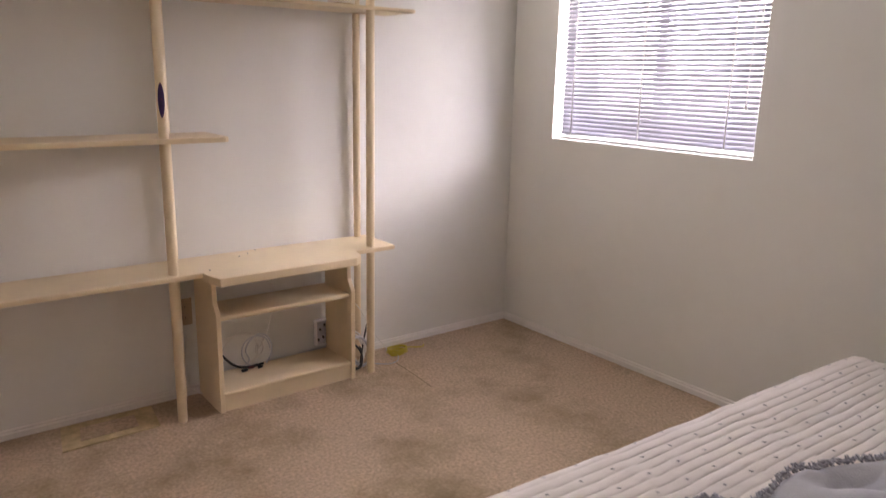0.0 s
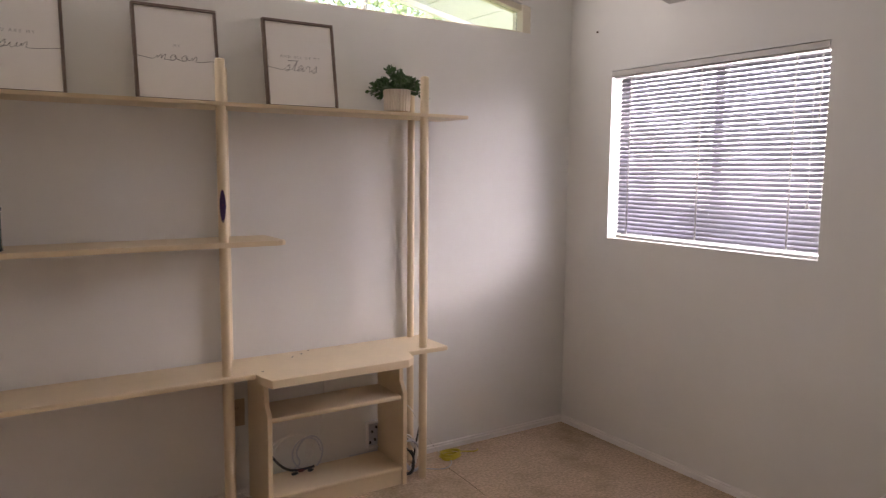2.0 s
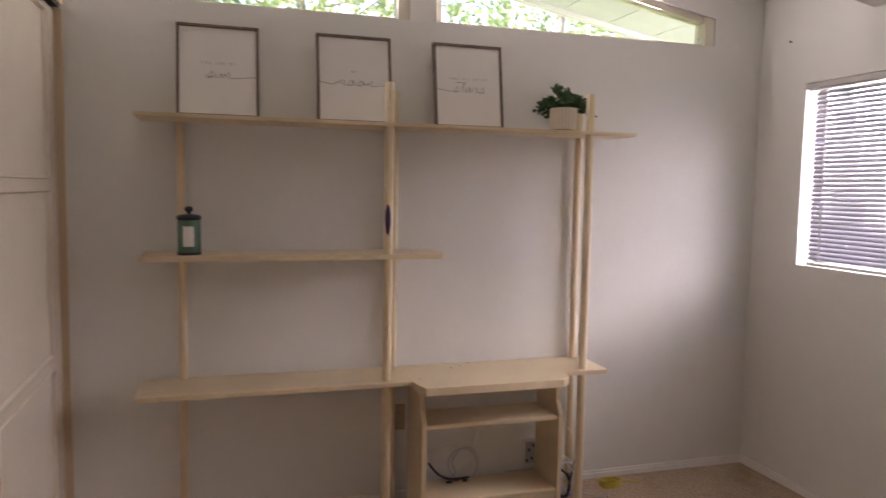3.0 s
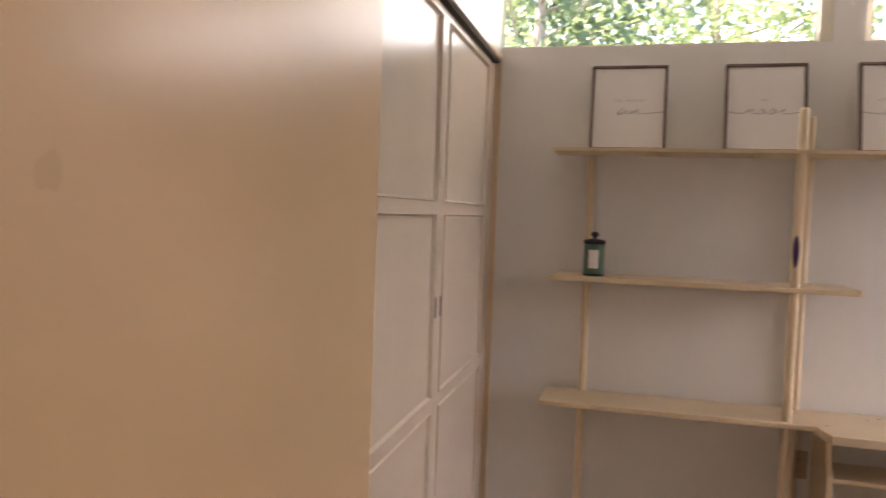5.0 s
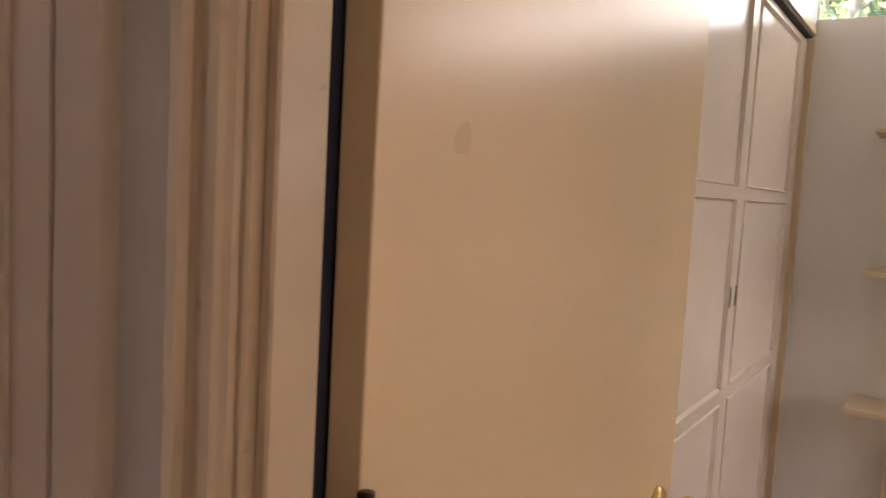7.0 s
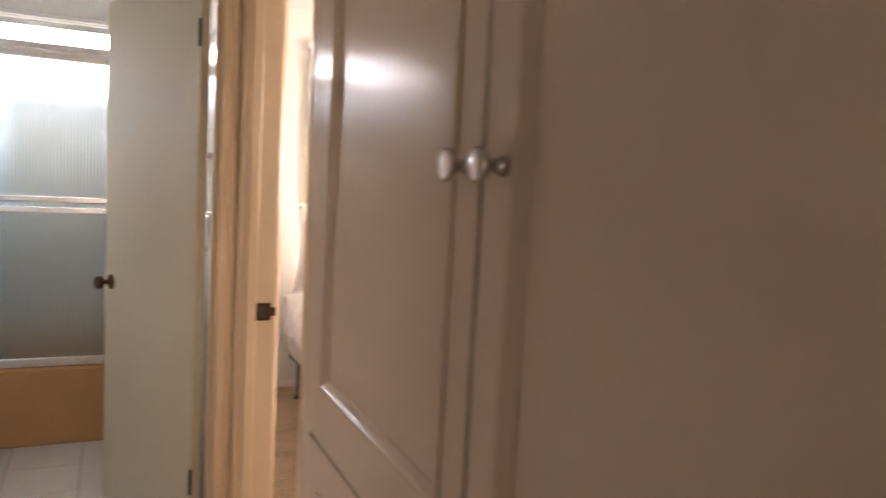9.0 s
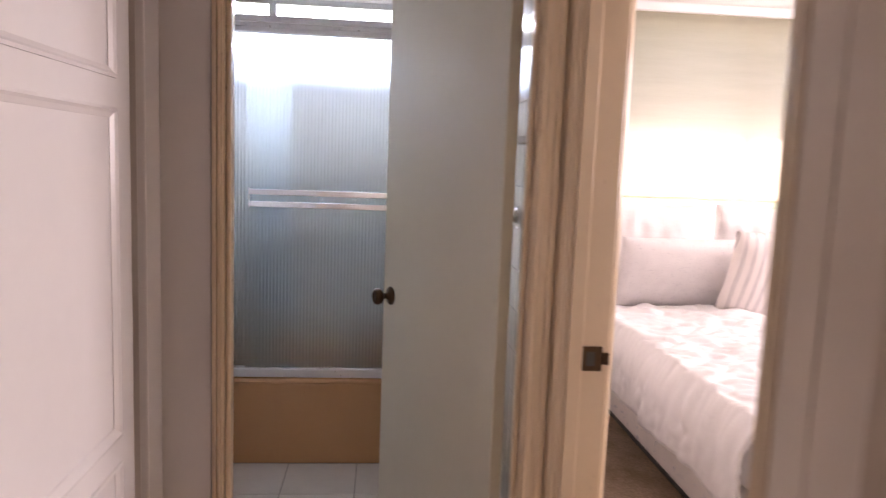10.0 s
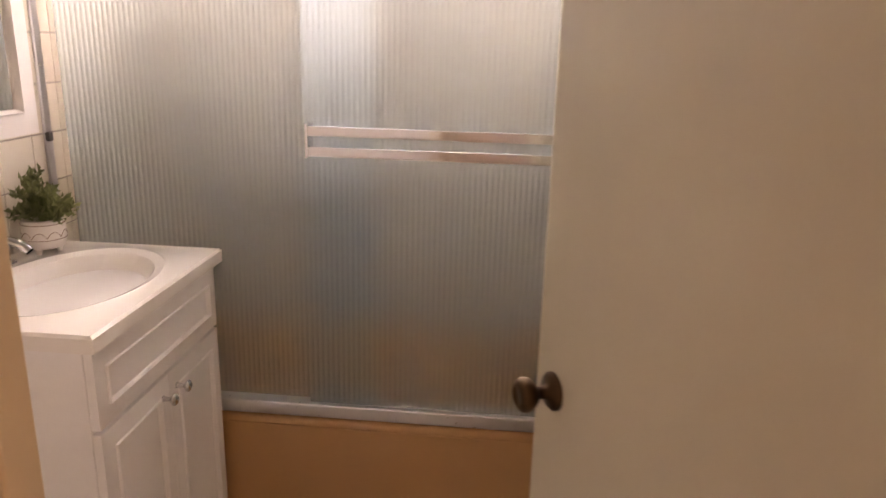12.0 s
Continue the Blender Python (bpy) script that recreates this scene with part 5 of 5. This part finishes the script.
POTW = material("cream_ribbed_ceramic", (0.76, 0.68, 0.58), 0.5, var=0.05, scale=9)
sp = thing("shelf_plant", "green faux boxwood plant in a ribbed cream pot on the shelf", "plant", at=(-1.132, -0.125, 1.639))
bm = bmesh.new()
n = 96
rr = [[bm.verts.new(((r + (0.0016 if k % 4 < 2 else -0.0016) * (1 if 0.01 < z < 0.1 else 0)) * math.cos(2 * math.pi * k / n), (r + (0.0016 if k % 4 < 2 else -0.0016) * (1 if 0.01 < z < 0.1 else 0)) * math.sin(2 * math.pi * k / n), z)) for k in range(n)] for r, z in ((0.054, 0.012), (0.055, 0.016), (0.059, 0.098), (0.058, 0.104), (0.053, 0.104), (0.052, 0.09))]
for a, b in zip(rr, rr[1:]):
    for k in range(n):
        bm.faces.new((a[k], a[(k + 1) % n], b[(k + 1) % n], b[k]))
bm.faces.new(rr[-1]), bm.faces.new(rr[0])
bmesh.ops.recalc_face_normals(bm, faces=bm.faces)
part("pot", bm, POTW, sp)
part("base_disc", lathe([(0.05, 0.0), (0.052, 0.003), (0.052, 0.012)], 32), material("pale_wood_base", (0.5, 0.36, 0.22), 0.6, var=0.1, scale=20), sp)
sprigs(sp, LEAF2, 40, 0.128, 0.108, 0.06, 0.022, 0.105, 8)

JARG = material("green_tinted_jar", (0.17, 0.33, 0.25), 0.1, var=0.15, scale=6, transmission=0.45)
JARB = material("dark_jar_metal", (0.035, 0.04, 0.045), 0.3, metal=0.6, var=0.1)
jar = thing("candle_jar", "green glass candle jar with a dark lid on the shelf", "jar", at=(-2.686, -0.19, 1.122))
jar.scale = (1.14, 1.14, 1.07)
part("glass", lathe([(0.034, 0.0005), (0.037, 0.004), (0.037, 0.118), (0.034, 0.122), (0.0005, 0.122)], 32), JARG, jar, "", True)
part("foot_ring", lathe([(0.037, 0.0), (0.0385, 0.002), (0.0385, 0.008), (0.0372, 0.009)], 32), JARB, jar)
lid = part("lid", lathe([(0.038, 0.1225), (0.0395, 0.124), (0.0395, 0.132), (0.036, 0.137), (0.012, 0.142), (0.0005, 0.142)], 32), JARB, jar, "dark metal lid", True)
part("lid_knob", lathe([(0.006, 0.142), (0.006, 0.147), (0.013, 0.153), (0.014, 0.16), (0.009, 0.167), (0.0005, 0.168)], 20), JARB, lid, "", True)
bm = bmesh.new()
for k in range(9):
    a0, a1 = [radians(-118 + (k + d) * 6.0) for d in (0, 1)]
    q = [bm.verts.new((0.0375 * math.cos(a), 0.0375 * math.sin(a), z)) for a, z in ((a0, 0.03), (a1, 0.03), (a1, 0.10), (a0, 0.10))]
    bm.faces.new(q)
bmesh.ops.remove_doubles(bm, verts=bm.verts, dist=1e-5)
part("paper_label", bm, PAPER, jar, "white paper label")
PURP = material("purple_sticker", (0.045, 0.012, 0.09), 0.5, var=0.3, scale=60, stain=(90, (0.2, 0.03, 0.06), 0.6, 0.66))
bm = bmesh.new()
q = []
n = 20
px, py = -1.936, -0.237
for j in range(n + 1):
    t = j / n
    hw = math.sin(math.pi * t) ** 0.6 * radians(36) + 0.01
    row = []
    for i in range(7):
        a = radians(-110) - hw + 2 * hw * i / 6
        row.append(bm.verts.new((px + 0.0191 * math.cos(a), py + 0.0191 * math.sin(a), 1.195 + 0.125 * t)))
    q.append(row)
for a, b in zip(q, q[1:]):
    for i in range(6):
        bm.faces.new((a[i], a[i + 1], b[i + 1], b[i]))
part("sticker", bm, PURP, unit, "dark purple oval sticker on the pole")

# screw holes and specks on the lowest shelf
for x, y in ((-1.52, -0.03), (-1.62, -0.10), (-1.80, -0.25), (-1.57, -0.07)):
    part("screw", moved(lathe([(0.0045, 0.0), (0.004, 0.0035), (0.0005, 0.004)], 10), x, y, 0.6055), BLACK, unit)

# ---- wall boxes and cables
ALMOND = material("almond_plate", (0.48, 0.36, 0.24), 0.45, var=0.05)
def outlet(x, z):
    ob = thing("wall_outlet", "tan electrical outlet plate on the wall", "outlet", at=(x, -0.0005, z))
    part("plate", box(-0.036, 0.036, -0.006, 0, -0.058, 0.058, 0.002), ALMOND, ob)
    for dz in (-0.026, 0.02):
        s = part("socket", moved(lathe([(0.0005, -0.009), (0.016, -0.009), (0.017, -0.0055)], 20, "y"), 0, 0, dz), ALMOND, ob)
        for dx in (-0.006, 0.006):
            # dark sliver for the shade in the socket slot
            part("slot", box(dx - 0.001, dx + 0.001, -0.0096, -0.0091, dz - 0.002, dz + 0.006), DARK, s)
    return ob


outlet(-1.835, 0.375)
jb = thing("cable_box", "open white wall box with cable connectors", "junction box", at=(-1.188, -0.0005, 0.16))
GREYP = material("grey_plastic", (0.55, 0.56, 0.60), 0.5, var=0.05)
part("back_plate", box(-0.042, 0.042, -0.004, 0, -0.062, 0.062, 0.001), GREYP, jb)
for bx in (box(-0.042, -0.037, -0.03, -0.0042, -0.062, 0.062), box(0.037, 0.042, -0.03, -0.0042, -0.062, 0.062), box(-0.0368, 0.0368, -0.03, -0.0042, -0.062, -0.057), box(-0.0368, 0.0368, -0.03, -0.0042, 0.057, 0.062)):
    part("rim", bx, WHITE, jb)
for dx, dz in ((-0.01, 0.01), (0.012, 0.03), (0.005, -0.03), (-0.02, -0.04)):
    part("connector", box(dx - 0.004, dx + 0.004, -0.012, -0.0042, dz - 0.006, dz + 0.006, 0.001), BLACK, jb)
tr = thing("cable_trunking", "short white cable trunking above the baseboard", "trunking", at=(-1.215, -0.013, 0.062))
part("conduit", box(-0.36, -0.101, -0.008, 0.0115, -0.008, 0.008, 0.002), WHITE, tr, "thin white conduit")
part("cover", box(-0.10, 0.06, -0.012, 0.0115, -0.014, 0.016, 0.003), GREYP, tr)
CABW = material("white_cable", (0.78, 0.76, 0.72), 0.5, var=0.05)
CABY = material("yellow_cable", (0.60, 0.46, 0.04), 0.45, var=0.08)
CABK = material("black_cable", (0.03, 0.03, 0.032), 0.5, var=0.1)


def coil(cx, cy, z, r, turns, flat, rs, tail=()):
    pts = []
    for k in range(int(turns * 10)):
        a = k * 0.63 + rs.uniform(-0.05, 0.05)
        q = r * (1 + rs.uniform(-0.2, 0.15))
        pts.append((cx + q * math.cos(a), cy + q * flat * math.sin(a), z + 0.004 * (k / 10) + rs.uniform(0, 0.003)))
    return pts + list(tail)


rs = random.Random(5)
c1 = tube(coil(-0.83, -0.12, 0.004, 0.055, 7, 0.7, rs, ((-0.72, -0.09, 0.004), (-0.67, -0.13, 0.004), (-0.65, -0.10, 0.003))), 0.003, CABY, None, "yellow_cable", "")
tagged(c1, "coiled thin yellow network cable on the carpet", "cable")
c2 = tube([(-1.075, -0.17, 0.02), (-1.03, -0.12, 0.10), (-0.985, -0.08, 0.17), (-0.965, -0.07, 0.20)], 0.0045, CABK, None, "black_cable")
tagged(c2, "stiff black cable leaning up beside the pole", "cable")
c2 = tube([(-1.0, -0.16, 0.003), (-0.94, -0.23, 0.003), (-0.86, -0.21, 0.003), (-0.83, -0.12, 0.012), (-0.85, -0.05, 0.004)], 0.0022, GREYP, None, "thin_floor_cable")
tagged(c2, "thin grey cable trailing over the carpet", "cable")


def hung_coil(cx, cy, cz, r, turns, rs):
    """A hank of cable on edge, leaning against the wall."""
    pts = []
    for k in range(int(turns * 10)):
        a = k * 0.63
        q = r * (1 + rs.uniform(-0.16, 0.12))
        pts.append((cx + q * 0.75 * math.cos(a), cy + 0.03 * math.sin(a) - 0.004 * (k / 10), cz + q * math.sin(a)))
    return pts


for k, (dx, mat, lab) in enumerate(((0.0, CABW, "white coiled cable heaped beside the pole"), (0.025, GREYP, "grey coiled cable heaped beside the pole"), (-0.02, CABK, "black coiled cable heaped beside the pole"))):
    c = tube(hung_coil(-1.085 + dx, -0.12 - 0.02 * k, 0.088 - 0.012 * k, 0.078 - 0.01 * k, 3.2, rs), 0.0042, mat, None, "coiled_cable")
    tagged(c, lab, "cable")


def wall_loop(cx, cz, r, turns, name, mat, tail, lab, wob=0.10, flat=0.85, y=-0.03):
    pts = []
    for k in range(int(turns * 10)):
        a = k * 0.63
        q = r * (1 + wob * math.sin(k * 1.7))
        pts.append((cx + q * math.cos(a) + 0.014 * (k / 10), y - 0.003 * (k % 3), cz + q * flat * math.sin(a)))
    c = tube(pts + tail, 0.0034, mat, None, name)
    tagged(c, lab, "cable")


wall_loop(-1.62, 0.165, 0.095, 2.2, "coax_cable", CABW, [(-1.55, -0.03, 0.10), (-1.47, -0.03, 0.22), (-1.44, -0.02, 0.36), (-1.44, -0.015, 0.45), (-1.44, -0.01, 0.56)], "loose white cable looped against the wall")
wall_loop(-1.545, 0.150, 0.072, 1.6, "phone_cable", GREYP, [(-1.55, -0.04, 0.10), (-1.62, -0.05, 0.088)], "loose grey cable looped against the wall", 0.06, 1.1, -0.045)
c = tube([(-1.70, -0.05, 0.17), (-1.67, -0.06, 0.125), (-1.63, -0.07, 0.095), (-1.58, -0.075, 0.093), (-1.52, -0.08, 0.10)], 0.0055, CABK, None, "black_connector_cable")
tagged(c, "black cable with connectors on the stand", "cable")
plug = thing("cable_plug", "black and red cable plugs lying on the stand", "plug", at=(-1.585, -0.09, 0.0855))
for a, b, m in ((-0.045, -0.015, CABK), (-0.008, 0.022, material("dark_red_plug", (0.16, 0.03, 0.025), 0.5, var=0.1)), (0.03, 0.055, CABK)):
    part("plug_body", moved(lathe([(0.003, a), (0.0065, a + 0.004), (0.0065, b - 0.008), (0.0035, b)], 12, "x"), 0, -0.004 if m is CABK else 0.012, 0.007), m, plug, "", True)
c = tube([(-1.83, -0.02, 0.28), (-1.86, -0.03, 0.15), (-1.85, -0.06, 0.03), (-1.80, -0.05, 0.012), (-1.75, -0.04, 0.008)], 0.003, CABW, None, "power_cable")
tagged(c, "grey power cable hanging to the carpet", "cable")
c = tube([(-1.17, -0.02, 0.24), (-1.10, -0.03, 0.33), (-1.03, -0.05, 0.30), (-0.98, -0.07, 0.2), (-0.93, -0.08, 0.1), (-0.86, -0.1, 0.01)], 0.0024, CABW, None, "thin_wall_cable")
tagged(c, "thin pale cable arching behind the pole", "cable")

# carpet patch and seam
PATCH = material("faded_carpet_patch", (0.60, 0.47, 0.28), 0.95, var=0.3, scale=24, bump=1.0, bump_scale=210, bump_dist=0.006, spec=0.1)
tagged(mesh_ob("carpet_patch", prism([(-2.37, -0.235), (-2.02, -0.225), (-2.0, -0.03), (-2.34, -0.03)], "z", 0.0, 0.006), PATCH), "faded yellowish carpet patch by the wall", "carpet patch", kind="structure")
tagged(mesh_ob("carpet_dent", prism([(-2.30, -0.19), (-2.09, -0.185), (-2.08, -0.08), (-2.28, -0.08)], "z", 0.006, 0.009), CARPET), "darker worn mark in the carpet patch", "carpet patch", kind="structure")
c = tube([(-0.90, -0.2, -0.0005), (-0.905, -0.38, -0.0005), (-0.925, -0.54, -0.0005)], 0.0018, material("carpet_seam", (0.2, 0.15, 0.09), 0.95), None, "carpet_seam")
tagged(c, "open dark seam in the carpet", "carpet seam", kind="structure")

# ---- trees outside the high windows
BARK = material("grey_bark", (0.32, 0.28, 0.23), 0.9, var=0.3, scale=9, bump=0.8, bump_scale=25)
LEAFT = material("sunlit_tree_leaf", (0.31, 0.40, 0.19), 0.5, var=0.4, scale=2, translucent=0.7)
LEAFD = material("dark_tree_leaf", (0.09, 0.15, 0.08), 0.6, var=0.4, scale=3, translucent=0.35)


def tree(x, y, h, seed, mat, r=2.2, count=9000, size=0.075):
    rt = random.Random(seed)
    ob = thing("tree", "leafy broad tree with dappled green crown in the garden", "tree", "garden trees", at=(x, y, -0.15))
    part("trunk", lathe([(0.12, 0), (0.09, h * 0.2), (0.06, h * 0.5), (0.03, h * 0.8), (0.01, h)], 12), BARK, ob, "", True)
    tips = []
    for k in range(16):
        a, z = rt.uniform(0, 6.28), rt.uniform(h * 0.22, h * 0.85)
        ln = r * rt.uniform(0.5, 1.05)
        tip = Vector((ln * math.cos(a), ln * math.sin(a), z + rt.uniform(0.2, 1.0)))
        tube([(0, 0, z), (tip.x * 0.5, tip.y * 0.5, z + 0.15), tuple(tip)], 0.014, BARK, ob, "limb", "", 3, 1)
        tips += [tip, tip * 0.75 + Vector((0, 0, z * 0.25)), Vector((tip.x * 0.5, tip.y * 0.5, z + 0.15))]
    def place():
        c = rt.choice(tips)
        d = Vector((rt.gauss(0, 1), rt.gauss(0, 1), rt.gauss(0, 0.8)))
        return c + d * 0.36, Vector((rt.gauss(0, 1), rt.gauss(0, 1), rt.gauss(-0.3, 0.8)))
    o = part("crown", leaves_bm(count, place, size, rt), mat, ob)
    return ob


tree(-4.6, 5.4, 6.0, 1, LEAFT)
tree(-1.6, 6.4, 6.6, 2, LEAFT)
tree(1.6, 5.6, 6.0, 3, LEAFT)
tree(4.6, 7.2, 6.6, 4, LEAFT)
tree(-8.0, 7.4, 6.6, 5, LEAFT)
tree(-3.4, 3.4, 5.2, 6, LEAFD, 1.3, 2200, 0.10)
hedge = leaves_bm(9500, lambda: (Vector((rnd.uniform(-12, 10), rnd.uniform(9.0, 11.0), rnd.uniform(0.0, 6.5))), Vector((rnd.gauss(0, 1), rnd.gauss(0, 1), rnd.gauss(0, 1)))), 0.24, rnd)
tagged(mesh_ob("hedge", hedge, LEAFT), "tall leafy green trees far behind the garden", "trees", kind="stuff")

# ---- tiles last
def tiles(parent, origin, du, dv, nrm, nu, nv, size, gap, mat, t=0.006):
    bm = bmesh.new()
    s = size - gap
    add_box(bm, 0, s, 0, s, 0, t, 0.0012, 1)
    mu = Matrix((du, dv, nrm)).transposed().to_4x4()
    bmesh.ops.transform(bm, matrix=mu, verts=bm.verts)
    bmesh.ops.recalc_face_normals(bm, faces=bm.faces)
    me = bpy.data.meshes.new("tile")
    bm.to_mesh(me)
    bm.free()
    me.materials.append(mat)
    for j in range(nv):
        for i in range(nu):
            o = new("tile", me)
            o.parent = parent
            o.location = Vector(origin) + Vector(du) * size * i + Vector(dv) * size * j


tiles(bath_floor, (AP + 0.002, -3.757 - 0.305 * 3.23, -0.006), Vector((1, 0, 0)), Vector((0, 1, 0)), Vector((0, 0, 1)), 4, 5, 0.305, 0.005, TILEF)
ts = struct("wall_tile_south", box(W_OUT, -6.34, -4.7449, -4.7402, 0.0, 1.95), GROUT, "square almond wall tiles beside the tub", "wall")
tiles(ts, (-7.81, -4.7402, RIM + 0.01), Vector((1, 0, 0)), Vector((0, 0, 1)), Vector((0, 1, 0)), 11, 12, 0.13, 0.003, TILEW, 0.004)
tw = struct("wall_tile_west", box(W_OUT + 0.0005, W_OUT + 0.004, -4.74, -3.012, RIM, WIN3[2]), GROUT, "square almond wall tiles behind the tub", "wall")
tiles(tw, (W_OUT + 0.004, -4.735, RIM + 0.01), Vector((0, 1, 0)), Vector((0, 0, 1)), Vector((1, 0, 0)), 13, 10, 0.13, 0.003, TILEW, 0.004)
tn = struct("wall_tile_north", box(-7.81, -5.72, -3.0145, -3.0102, 0.0, 2.0), GROUT, "square white wall tiles in the bathroom", "wall")
tiles(tn, (-5.86, -3.0146, 0.01), Vector((-1, 0, 0)), Vector((0, 0, 1)), Vector((0, -1, 0)), 16, 15, 0.13, 0.003, TILEW, 0.004)
